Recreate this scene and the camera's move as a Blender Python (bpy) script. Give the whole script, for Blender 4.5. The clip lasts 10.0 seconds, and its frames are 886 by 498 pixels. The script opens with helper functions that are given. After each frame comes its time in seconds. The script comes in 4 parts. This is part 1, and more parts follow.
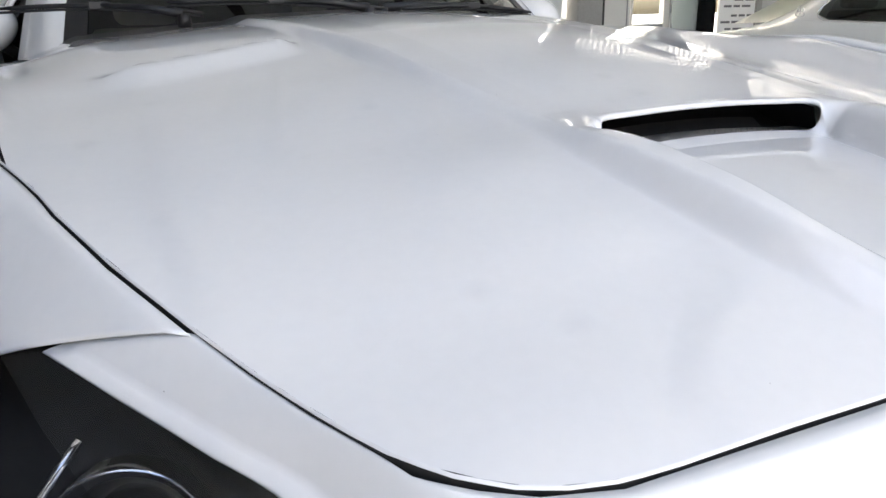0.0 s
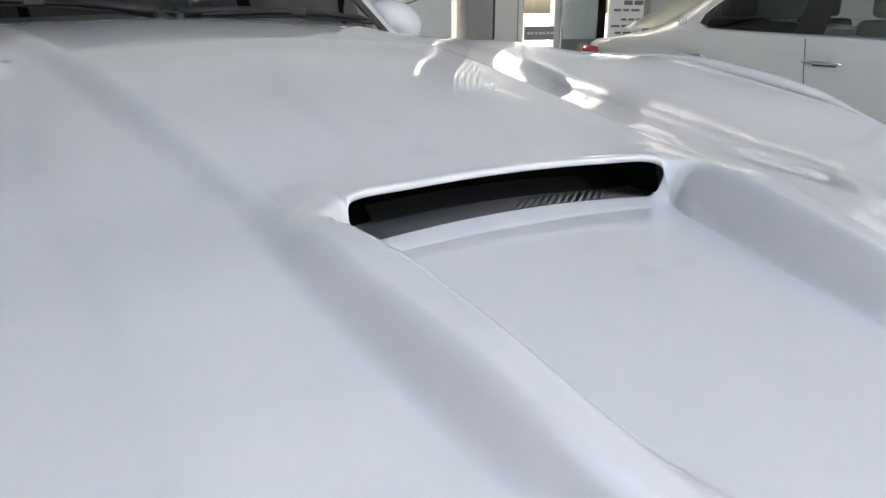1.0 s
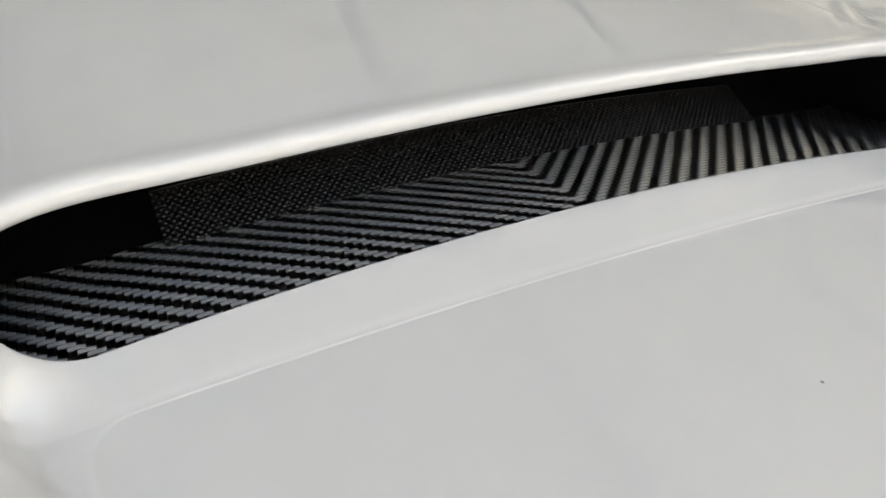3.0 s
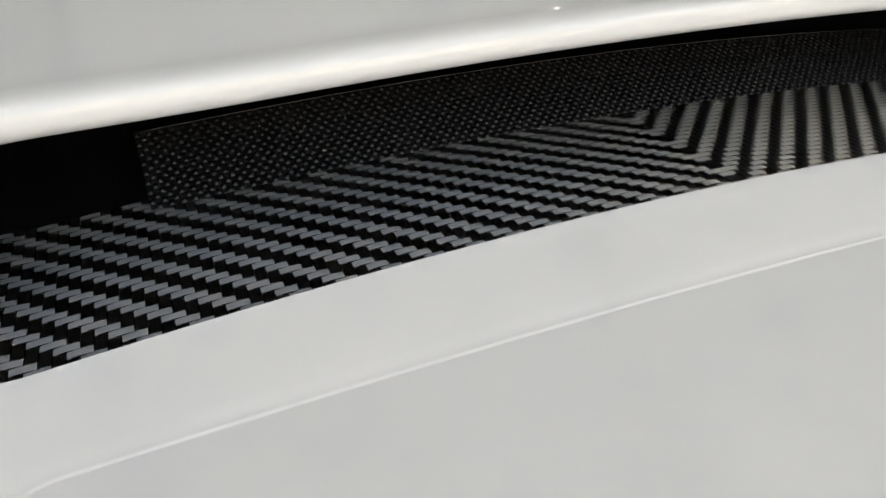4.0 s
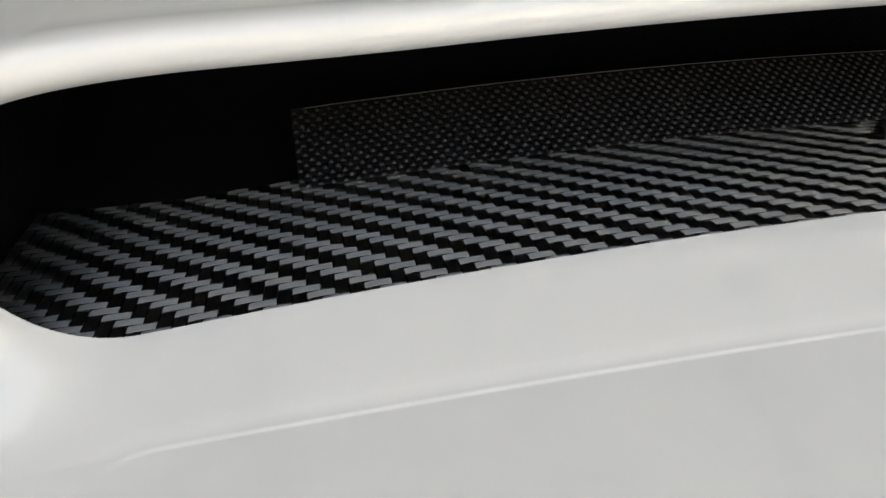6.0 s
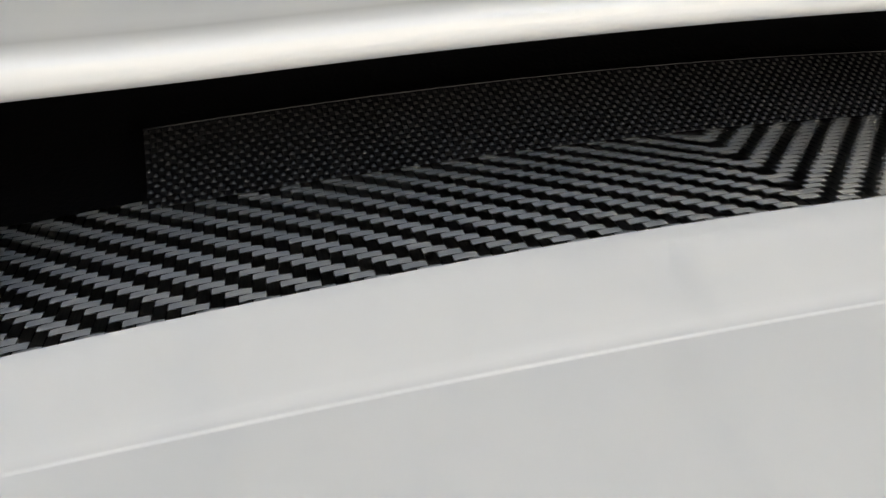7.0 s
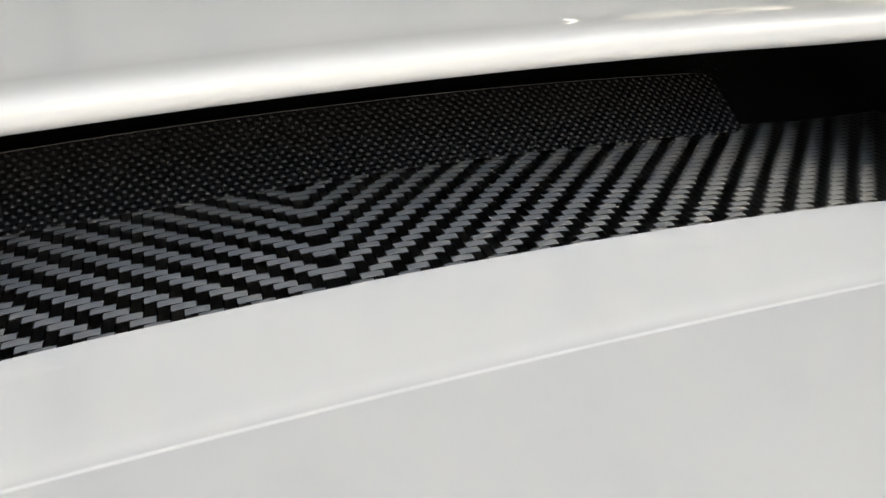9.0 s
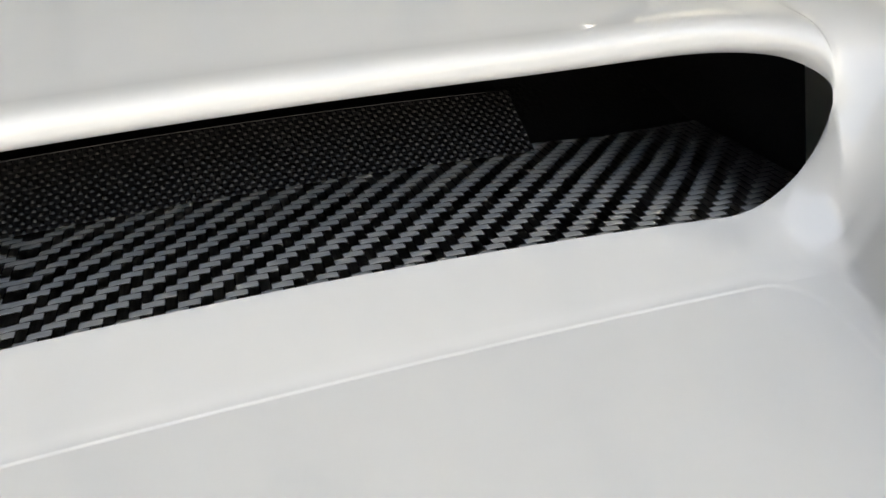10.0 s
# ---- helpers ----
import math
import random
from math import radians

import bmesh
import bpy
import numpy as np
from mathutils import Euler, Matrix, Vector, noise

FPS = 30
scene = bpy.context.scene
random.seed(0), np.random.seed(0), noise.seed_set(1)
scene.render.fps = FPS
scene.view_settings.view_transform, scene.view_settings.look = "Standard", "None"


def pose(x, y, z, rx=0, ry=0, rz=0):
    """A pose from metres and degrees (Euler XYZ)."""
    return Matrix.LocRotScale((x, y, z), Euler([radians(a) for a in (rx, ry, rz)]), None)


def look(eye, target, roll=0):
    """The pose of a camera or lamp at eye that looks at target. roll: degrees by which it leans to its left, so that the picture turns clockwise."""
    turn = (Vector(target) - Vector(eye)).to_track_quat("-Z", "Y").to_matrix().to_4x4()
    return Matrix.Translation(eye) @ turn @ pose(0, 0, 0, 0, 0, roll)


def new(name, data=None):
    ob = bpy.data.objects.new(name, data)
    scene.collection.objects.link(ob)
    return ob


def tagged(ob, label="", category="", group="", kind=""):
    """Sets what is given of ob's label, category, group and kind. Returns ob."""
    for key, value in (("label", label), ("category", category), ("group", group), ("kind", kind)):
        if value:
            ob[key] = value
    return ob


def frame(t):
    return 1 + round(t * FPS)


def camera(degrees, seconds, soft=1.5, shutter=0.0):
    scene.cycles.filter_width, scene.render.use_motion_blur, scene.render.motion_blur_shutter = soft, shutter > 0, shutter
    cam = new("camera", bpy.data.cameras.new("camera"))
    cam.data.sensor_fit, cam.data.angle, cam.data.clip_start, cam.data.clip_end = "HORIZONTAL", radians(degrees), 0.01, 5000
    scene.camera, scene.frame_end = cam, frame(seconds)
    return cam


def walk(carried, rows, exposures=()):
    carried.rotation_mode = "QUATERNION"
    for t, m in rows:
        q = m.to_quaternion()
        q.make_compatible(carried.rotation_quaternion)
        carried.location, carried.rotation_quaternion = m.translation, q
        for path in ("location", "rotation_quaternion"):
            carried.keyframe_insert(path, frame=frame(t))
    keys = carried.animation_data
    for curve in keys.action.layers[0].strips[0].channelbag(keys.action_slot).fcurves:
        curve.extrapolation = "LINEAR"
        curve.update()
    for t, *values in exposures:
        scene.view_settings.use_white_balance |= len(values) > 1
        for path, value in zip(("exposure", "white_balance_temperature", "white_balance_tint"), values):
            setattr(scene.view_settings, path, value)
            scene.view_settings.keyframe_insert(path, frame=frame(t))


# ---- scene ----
cam = camera(62.01, 10.0)
PATH = [
    (0, (-0.7287, -0.7629, 1.0372), (-0.3520, 0.1135, 0.7370), -1.20),
    (0.2, (-0.6735, -0.7462, 1.0696), (-0.2717, 0.1175, 0.7654), -0.86),
    (0.5, (-0.5723, -0.6998, 1.0854), (-0.1326, 0.1466, 0.7849), -0.28),
    (1, (-0.4263, -0.5701, 1.0656), (0.0572, 0.2499, 0.7592), 0.10),
    (1.2, (-0.3738, -0.5059, 1.0613), (0.1117, 0.3116, 0.7513), -0.52),
    (1.4, (-0.3498, -0.4480, 1.0487), (0.1378, 0.3644, 0.7290), -0.61),
    (1.5, (-0.3317, -0.4189, 1.0374), (0.1570, 0.3904, 0.7113), -0.53),
    (2, (-0.2208, -0.3042, 0.9986), (0.2222, 0.5160, 0.6365), -1.96),
    (2.2, (-0.1886, -0.2771, 0.9953), (0.2311, 0.5458, 0.6122), -2.48),
    (3.3, (-0.1388, -0.1678, 0.9913), (0.2324, 0.5928, 0.4586), 1.11),
    (3.5, (-0.1260, -0.1580, 0.9928), (0.1791, 0.6090, 0.4284), -0.36),
    (4, (-0.1332, -0.1239, 0.9624), (0.1945, 0.6551, 0.4278), 0.66),
    (4.5, (-0.1243, -0.1138, 0.9485), (0.1230, 0.7023, 0.4262), -1.19),
    (5, (-0.1244, -0.1113, 0.9449), (0.0780, 0.7256, 0.4365), -1.49),
    (5.5, (-0.1328, -0.1098, 0.9406), (0.0377, 0.7539, 0.4663), -1.19),
    (6, (-0.1322, -0.1097, 0.9385), (0.0161, 0.7626, 0.4725), -1.17),
    (7.5, (-0.0868, -0.1208, 0.9459), (0.1478, 0.7238, 0.4646), -0.83),
    (8, (-0.0659, -0.1252, 0.9467), (0.1916, 0.7065, 0.4547), -0.33),
    (8.5, (-0.0444, -0.1230, 0.9548), (0.2378, 0.6925, 0.4496), -0.08),
    (9, (-0.0196, -0.1209, 0.9603), (0.2573, 0.6884, 0.4423), -0.84),
    (9.5, (0.0121, -0.1239, 0.9685), (0.3050, 0.6656, 0.4291), -0.72),
    (10, (0.0542, -0.1349, 0.9680), (0.2843, 0.6767, 0.4311), -4.23),
]
walk(cam, [(t, look(e, g, r)) for t, e, g, r in PATH], [(0, 3.16, 7350, 6), (.5, 2.96, 7150, 5), (1, 2.85, 7200, 5), (2.2, 2.75, 7750, 5), (3.3, 2.82, 8650, 2), (6, 2.80, 8650, 2), (8, 2.92, 8600, 2), (10, 3.0, 8600, 2)])

# ---- world and light ----
world = bpy.data.worlds.new("sky")
scene.world = world
world.use_nodes = True
wn = world.node_tree.nodes
sky = wn.new("ShaderNodeTexSky")
sky.sky_type = "NISHITA"
sky.sun_disc = False
sky.sun_elevation, sky.sun_rotation = radians(49), radians(-10)
sky.dust_density, sky.air_density, sky.ozone_density = 6.0, 0.6, 0.5
world.node_tree.links.new(sky.outputs[0], wn["Background"].inputs[0])
wn["Background"].inputs[1].default_value = 0.15
sun = new("sun", bpy.data.lights.new("sun", "SUN"))
sun.data.energy, sun.data.angle, sun.data.color = 1.3, radians(20), (1.0, 0.985, 0.96)
sun.matrix_world = look((-2, 12, 14), (0, 0, 0))


# ---- materials ----
def material(name, color, rough=0.5, metal=0.0, coat=0.0, coat_rough=0.03, spec=0.5, noise_scale=0.0, vary=0.1, bump=0.0,
             bump_scale=200.0, emit=0.0, rough_vary=0.0):
    m = bpy.data.materials.new(name)
    m.use_nodes = True
    n, l = m.node_tree.nodes, m.node_tree.links
    b = n["Principled BSDF"]
    b.inputs["Base Color"].default_value = (*color, 1)
    b.inputs["Roughness"].default_value = rough
    b.inputs["Metallic"].default_value = metal
    b.inputs["Coat Weight"].default_value = coat
    b.inputs["Coat Roughness"].default_value = coat_rough
    b.inputs["Coat IOR"].default_value = 1.65
    b.inputs["Specular IOR Level"].default_value = spec
    if emit:
        b.inputs["Emission Color"].default_value = (*color, 1)
        b.inputs["Emission Strength"].default_value = emit
    if noise_scale or bump:
        co = n.new("ShaderNodeTexCoord")
    if noise_scale:
        big, fine, add = n.new("ShaderNodeTexNoise"), n.new("ShaderNodeTexNoise"), n.new("ShaderNodeMath")
        big.inputs["Scale"].default_value, fine.inputs["Scale"].default_value = noise_scale, noise_scale * 14
        big.inputs["Detail"].default_value = fine.inputs["Detail"].default_value = 5
        l.new(co.outputs["Object"], big.inputs["Vector"]), l.new(co.outputs["Object"], fine.inputs["Vector"])
        add.operation = "ADD"
        l.new(big.outputs["Fac"], add.inputs[0]), l.new(fine.outputs["Fac"], add.inputs[1])
        ramp = n.new("ShaderNodeMapRange")
        ramp.inputs["From Min"].default_value, ramp.inputs["From Max"].default_value = 0.6, 1.4
        ramp.inputs["To Min"].default_value, ramp.inputs["To Max"].default_value = 1 - vary, 1 + vary
        mix = n.new("ShaderNodeMix")
        mix.data_type, mix.blend_type = "RGBA", "MULTIPLY"
        mix.inputs["Factor"].default_value = 1.0
        mix.inputs[6].default_value = (*color, 1)
        l.new(add.outputs[0], ramp.inputs["Value"]), l.new(ramp.outputs[0], mix.inputs[7])
        l.new(mix.outputs[2], b.inputs["Base Color"])
        if rough_vary:
            rr = n.new("ShaderNodeMapRange")
            rr.inputs["From Min"].default_value, rr.inputs["From Max"].default_value = 0.6, 1.4
            rr.inputs["To Min"].default_value, rr.inputs["To Max"].default_value = rough - rough_vary, rough + rough_vary
            l.new(add.outputs[0], rr.inputs["Value"]), l.new(rr.outputs[0], b.inputs["Roughness"])
    if bump:
        bn, bm_ = n.new("ShaderNodeTexNoise"), n.new("ShaderNodeBump")
        bn.inputs["Scale"].default_value = bump_scale
        bm_.inputs["Strength"].default_value = bump
        bm_.inputs["Distance"].default_value = 0.002
        l.new(co.outputs["Object"], bn.inputs["Vector"]), l.new(bn.outputs["Fac"], bm_.inputs["Height"])
        l.new(bm_.outputs["Normal"], b.inputs["Normal"])
    return m


def glass(name, color, rough=0.0, ior=1.5):
    m = bpy.data.materials.new(name)
    m.use_nodes = True
    n, l = m.node_tree.nodes, m.node_tree.links
    n.remove(n["Principled BSDF"])
    t, g, f, mx = n.new("ShaderNodeBsdfTransparent"), n.new("ShaderNodeBsdfGlossy"), n.new("ShaderNodeFresnel"), n.new("ShaderNodeMixShader")
    t.inputs[0].default_value = (*color, 1)
    g.inputs["Roughness"].default_value = rough
    f.inputs["IOR"].default_value = ior
    l.new(f.outputs[0], mx.inputs[0]), l.new(t.outputs[0], mx.inputs[1]), l.new(g.outputs[0], mx.inputs[2])
    l.new(mx.outputs[0], n["Material Output"].inputs[0])
    return m


PAINT = material("white_car_paint", (0.78, 0.78, 0.77), 0.35, coat=1.0, coat_rough=0.004, noise_scale=5.0, vary=0.022)
def specks(m, scale, size, color):
    """Sparse specks of dirt over a material's base colour."""
    n, l = m.node_tree.nodes, m.node_tree.links
    b = n["Principled BSDF"]
    co, vor, less, rare, both, mix = (n.new("ShaderNode" + k) for k in ("TexCoord", "TexVoronoi", "Math", "Math", "Math", "Mix"))
    vor.inputs["Scale"].default_value = scale
    less.operation, rare.operation, both.operation = "LESS_THAN", "LESS_THAN", "MULTIPLY"
    less.inputs[1].default_value, rare.inputs[1].default_value = size, 0.35
    l.new(co.outputs["Object"], vor.inputs["Vector"]), l.new(vor.outputs["Distance"], less.inputs[0])
    l.new(vor.outputs["Color"], rare.inputs[0]), l.new(less.outputs[0], both.inputs[0]), l.new(rare.outputs[0], both.inputs[1])
    mix.data_type = "RGBA"
    old = b.inputs["Base Color"].links[0].from_socket
    l.new(both.outputs[0], mix.inputs["Factor"]), l.new(old, mix.inputs[6])
    mix.inputs[7].default_value = (*color, 1)
    l.new(mix.outputs[2], b.inputs["Base Color"])


specks(PAINT, 28.0, 0.016, (0.28, 0.27, 0.25))


def smudges(m, scale, size, rare, strength, color):
    """A few soft dull marks over a material's base colour."""
    n, l = m.node_tree.nodes, m.node_tree.links
    b = n["Principled BSDF"]
    co, warp, add, vor, fade, few, both, mix = (n.new("ShaderNode" + k) for k in ("TexCoord", "TexNoise", "VectorMath", "TexVoronoi", "MapRange", "Math", "Math", "Mix"))
    warp.inputs["Scale"].default_value = scale * 3
    vor.inputs["Scale"].default_value = scale
    add.operation, add.inputs[2].default_value = "MULTIPLY_ADD", (0, 0, 0)
    add.inputs[1].default_value = (.25 / scale,) * 3
    l.new(co.outputs["Object"], warp.inputs["Vector"]), l.new(warp.outputs["Color"], add.inputs[0]), l.new(co.outputs["Object"], add.inputs[2])
    l.new(add.outputs[0], vor.inputs["Vector"]), l.new(vor.outputs["Distance"], fade.inputs["Value"])
    fade.inputs["From Min"].default_value, fade.inputs["From Max"].default_value = 0, size
    fade.inputs["To Min"].default_value, fade.inputs["To Max"].default_value = strength, 0
    few.operation, few.inputs[1].default_value, both.operation = "LESS_THAN", rare, "MULTIPLY"
    l.new(vor.outputs["Color"], few.inputs[0]), l.new(fade.outputs[0], both.inputs[0]), l.new(few.outputs[0], both.inputs[1])
    mix.data_type = "RGBA"
    old = b.inputs["Base Color"].links[0].from_socket
    l.new(both.outputs[0], mix.inputs["Factor"]), l.new(old, mix.inputs[6])
    mix.inputs[7].default_value = (*color, 1)
    l.new(mix.outputs[2], b.inputs["Base Color"])


smudges(PAINT, 13.0, 0.26, 0.30, 0.16, (0.42, 0.43, 0.44))
IVORY = material("ivory_car_paint", (0.84, 0.84, 0.80), 0.35, coat=1.0, coat_rough=0.03, noise_scale=2.0, vary=0.015)
BLACK = material("black_plastic", (0.012, 0.012, 0.013), 0.45, noise_scale=40, vary=0.3, bump=0.2, bump_scale=900)
DUCT = material("black_duct_plastic", (0.006, 0.006, 0.0075), 0.65, spec=0.18, noise_scale=30, vary=0.3, bump=0.15, bump_scale=600)
RUBBER = material("black_rubber", (0.015, 0.015, 0.015), 0.7, noise_scale=60, vary=0.3)
GAP = material("dark_panel_gap", (0.01, 0.01, 0.01), 0.8)
CHROME = material("chrome", (0.75, 0.75, 0.76), 0.12, metal=1.0, noise_scale=20, vary=0.05)
DARK_METAL = material("dark_lamp_metal", (0.10, 0.10, 0.11), 0.3, metal=0.8, noise_scale=15, vary=0.2)
WIND_GLASS = glass("tinted_windscreen", (0.16, 0.19, 0.17))
SIDE_GLASS = glass("tinted_side_glass", (0.50, 0.58, 0.55))
PRIVACY_GLASS = glass("dark_side_glass", (0.10, 0.13, 0.12))
CLEAR = glass("clear_glass", (0.90, 0.93, 0.92))
LENS = glass("clear_lamp_lens", (0.86, 0.88, 0.9))
RED = material("red_tail_lamp", (0.45, 0.02, 0.03), 0.15, coat=1.0)
LEATHER = material("pale_leather", (0.62, 0.60, 0.55), 0.55, noise_scale=25, vary=0.08, bump=0.3, bump_scale=400)
DARK_TRIM = material("dark_cabin_trim", (0.03, 0.03, 0.032), 0.7, noise_scale=20, vary=0.2)
WALL = material("white_painted_plaster", (0.74, 0.76, 0.75), 0.7, noise_scale=1.2, vary=0.06, bump=0.2, bump_scale=60)
GREY_WALL = material("grey_painted_plaster", (0.43, 0.44, 0.44), 0.7, noise_scale=1.2, vary=0.08, bump=0.2, bump_scale=60)
CEIL = material("ceiling_board", (0.76, 0.775, 0.78), 0.8, noise_scale=0.8, vary=0.04)
CEIL_JOINT = material("ceiling_joint", (0.02, 0.02, 0.02), 0.9)
FLOOR = material("polished_concrete", (0.62, 0.63, 0.635), 0.35, noise_scale=0.9, vary=0.12, bump=0.1, bump_scale=40, rough_vary=0.08)
POST = material("grey_steel_post", (0.30, 0.30, 0.29), 0.45, metal=0.3, noise_scale=4, vary=0.1)
POST_LIGHT = material("light_steel_post", (0.62, 0.62, 0.60), 0.45, noise_scale=4, vary=0.05)
SIGN = material("white_sign_board", (0.80, 0.80, 0.78), 0.5, noise_scale=5, vary=0.02)
INK = material("grey_sign_print", (0.14, 0.14, 0.14), 0.6)
PLAQUE = material("grey_plaque", (0.23, 0.24, 0.25), 0.5, noise_scale=6, vary=0.05)
TYRE = material("tyre_rubber", (0.02, 0.02, 0.02), 0.8, noise_scale=40, vary=0.3)


def carbon(name, tone, streak):
    """Woven fibre tows under clear resin; the gloss stretches across the fibre, whose way is the map's u."""
    m = bpy.data.materials.new(name)
    m.use_nodes = True
    n, l = m.node_tree.nodes, m.node_tree.links
    b = n["Principled BSDF"]
    tan = n.new("ShaderNodeTangent")
    tan.direction_type, tan.uv_map = "UV_MAP", "fibre"
    uv, wave, mp = n.new("ShaderNodeUVMap"), n.new("ShaderNodeTexNoise"), n.new("ShaderNodeMapping")
    uv.uv_map = "fibre"
    mp.inputs["Scale"].default_value = (120, 2500, 1)
    wave.inputs["Scale"].default_value = 1.0
    l.new(uv.outputs[0], mp.inputs["Vector"]), l.new(mp.outputs[0], wave.inputs["Vector"])
    rng = n.new("ShaderNodeMapRange")
    rng.inputs["To Min"].default_value, rng.inputs["To Max"].default_value = 1 - streak, 1 + streak
    l.new(wave.outputs["Fac"], rng.inputs["Value"])
    mix = n.new("ShaderNodeMix")
    mix.data_type, mix.blend_type = "RGBA", "MULTIPLY"
    mix.inputs["Factor"].default_value = 1.0
    mix.inputs[6].default_value = (tone, tone, tone * .98, 1)
    l.new(rng.outputs[0], mix.inputs[7]), l.new(mix.outputs[2], b.inputs["Base Color"])
    b.inputs["Metallic"].default_value = 1.0
    b.inputs["Roughness"].default_value = 0.42
    b.inputs["Anisotropic"].default_value = 0.88
    b.inputs["Anisotropic Rotation"].default_value = 0.25
    b.inputs["Coat Weight"].default_value = 0.25
    b.inputs["Coat Roughness"].default_value = 0.15
    l.new(tan.outputs[0], b.inputs["Tangent"])
    return m


CARBON = carbon("carbon_weave", 0.66, 0.3)
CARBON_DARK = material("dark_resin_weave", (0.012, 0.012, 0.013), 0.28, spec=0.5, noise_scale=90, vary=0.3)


# ---- mesh helpers ----
def part(name, bm, mat, parent=None, label="", smooth=True):
    me = bpy.data.meshes.new(name)
    bmesh.ops.recalc_face_normals(bm, faces=bm.faces) if len(bm.faces) < 60000 else None
    bm.to_mesh(me)
    bm.free()
    me.materials.append(mat)
    if smooth:
        me.shade_smooth()
    ob = new(name, me)
    if parent:
        ob.parent = parent
    if label:
        tagged(ob, label)
    return ob


def skin(name, rows, mat, parent=None, label="", closed=False, thick=0.0, face=None):
    """A smooth sheet through rows of points; thick gives it a body below its face."""
    me = bpy.data.meshes.new(name)
    w = len(rows[0])
    v = [p for r in rows for p in r]
    f = []
    for i in range(len(rows) - 1):
        for j in range(w - 1 if not closed else w):
            k = (j + 1) % w
            f.append((i * w + j, i * w + k, (i + 1) * w + k, (i + 1) * w + j))
    me.from_pydata(v, [], f)
    if face and sum((p.normal * p.area for p in me.polygons), Vector()).dot(Vector(face)) < 0:
        me.flip_normals()
    me.materials.append(mat)
    me.shade_smooth()
    ob = new(name, me)
    if thick:
        s = ob.modifiers.new("body", "SOLIDIFY")
        s.thickness, s.offset = thick, -1
    if parent:
        ob.parent = parent
    if label:
        tagged(ob, label)
    return ob


def box(name, lo, hi, mat, parent=None, label="", bevel=0.0, smooth=False):
    bm = bmesh.new()
    bmesh.ops.create_cube(bm, size=1)
    for v in bm.verts:
        v.co = Vector([(lo[i] + hi[i]) / 2 + v.co[i] * (hi[i] - lo[i]) for i in range(3)])
    if bevel:
        bmesh.ops.bevel(bm, geom=list(bm.edges), offset=bevel, segments=3, affect="EDGES", profile=0.6)
    return part(name, bm, mat, parent, label, smooth)


def tube(name, pts, radius, mat, parent=None, label="", n=10):
    """A round bar along points; radius may be a list."""
    rows = []
    for i, p in enumerate(pts):
        p = Vector(p)
        a, b = Vector(pts[max(i - 1, 0)]), Vector(pts[min(i + 1, len(pts) - 1)])
        d = (b - a).normalized()
        u = d.orthogonal().normalized() if abs(d.z) > 0.9 else d.cross(Vector((0, 0, 1))).normalized()
        w = d.cross(u)
        r = radius[i] if isinstance(radius, (list, tuple)) else radius
        rows.append([p + r * (math.cos(2 * math.pi * k / n) * u + math.sin(2 * math.pi * k / n) * w) for k in range(n)])
    bm = bmesh.new()
    vs = [[bm.verts.new(q) for q in r] for r in rows]
    for i in range(len(vs) - 1):
        for k in range(n):
            bm.faces.new((vs[i][k], vs[i][(k + 1) % n], vs[i + 1][(k + 1) % n], vs[i + 1][k]))
    bm.faces.new(vs[0][::-1]), bm.faces.new(vs[-1])
    return part(name, bm, mat, parent, label)


def thing(name, label, category, at=(0, 0, 0), group="", kind=""):
    e = new(name)
    e.empty_display_size = 0.1
    e.location = at
    return tagged(e, label, category, group, kind)


def smooth01(a, b, x):
    x = min(max((x - a) / (b - a), 0), 1)
    return x * x * (3 - 2 * x)


def table(pairs, x):
    return float(np.interp(x, [p[0] for p in pairs], [p[1] for p in pairs]))


# ---- the white sports car: surfaces of the nose ----
HALF = 0.1875      # half the width of the scoop's mouth
TIP = 0.163       # where the mouth's round ends begin
NOSE_FRONT = [(0, -.466), (.2, -.463), (.263, -.461), (.347, -.457), (.44, -.455), (.481, -.452), (.516, -.444), (.546, -.431), (.574, -.41),
              (.6, -.381), (.624, -.34), (.65, -.288), (.695, -.2), (.752, -.076), (.799, .047), (.846, .23), (.862, .5), (.862, .9)]
SPINE = [(-.5, .782), (-.45, .813), (-.40, .832), (-.36, .846), (-.3, .862), (-.2, .884), (-.1, .9035), (0, .919), (.05, .9275), (.1, .937),
         (.2, .958), (.3, .977), (.45, 1.004), (.6, 1.0246)]

STEP = [(-.5, .165), (-.42, .185), (-.35, .203), (-.28, .222), (-.2, .238), (-.1, .253), (0, .261), (.13, .269), (.29, .278), (.43, .290), (.7, .315), (1.3, .36)]


def smooth_table(pairs, x):
    """A smooth curve through pairs."""
    xs, ys = [p[0] for p in pairs], [p[1] for p in pairs]
    if x <= xs[0]:
        return ys[0]
    if x >= xs[-1]:
        return ys[-1]
    k = max(i for i in range(len(xs) - 1) if xs[i] <= x)

    def slope(i):
        a, b = max(i - 1, 0), min(i + 1, len(xs) - 1)
        return (ys[b] - ys[a]) / (xs[b] - xs[a])
    h = xs[k + 1] - xs[k]
    t = (x - xs[k]) / h
    return ((2 * t ** 3 - 3 * t * t + 1) * ys[k] + (t ** 3 - 2 * t * t + t) * h * slope(k)
            + (3 * t * t - 2 * t ** 3) * ys[k + 1] + (t ** 3 - t * t) * h * slope(k + 1))


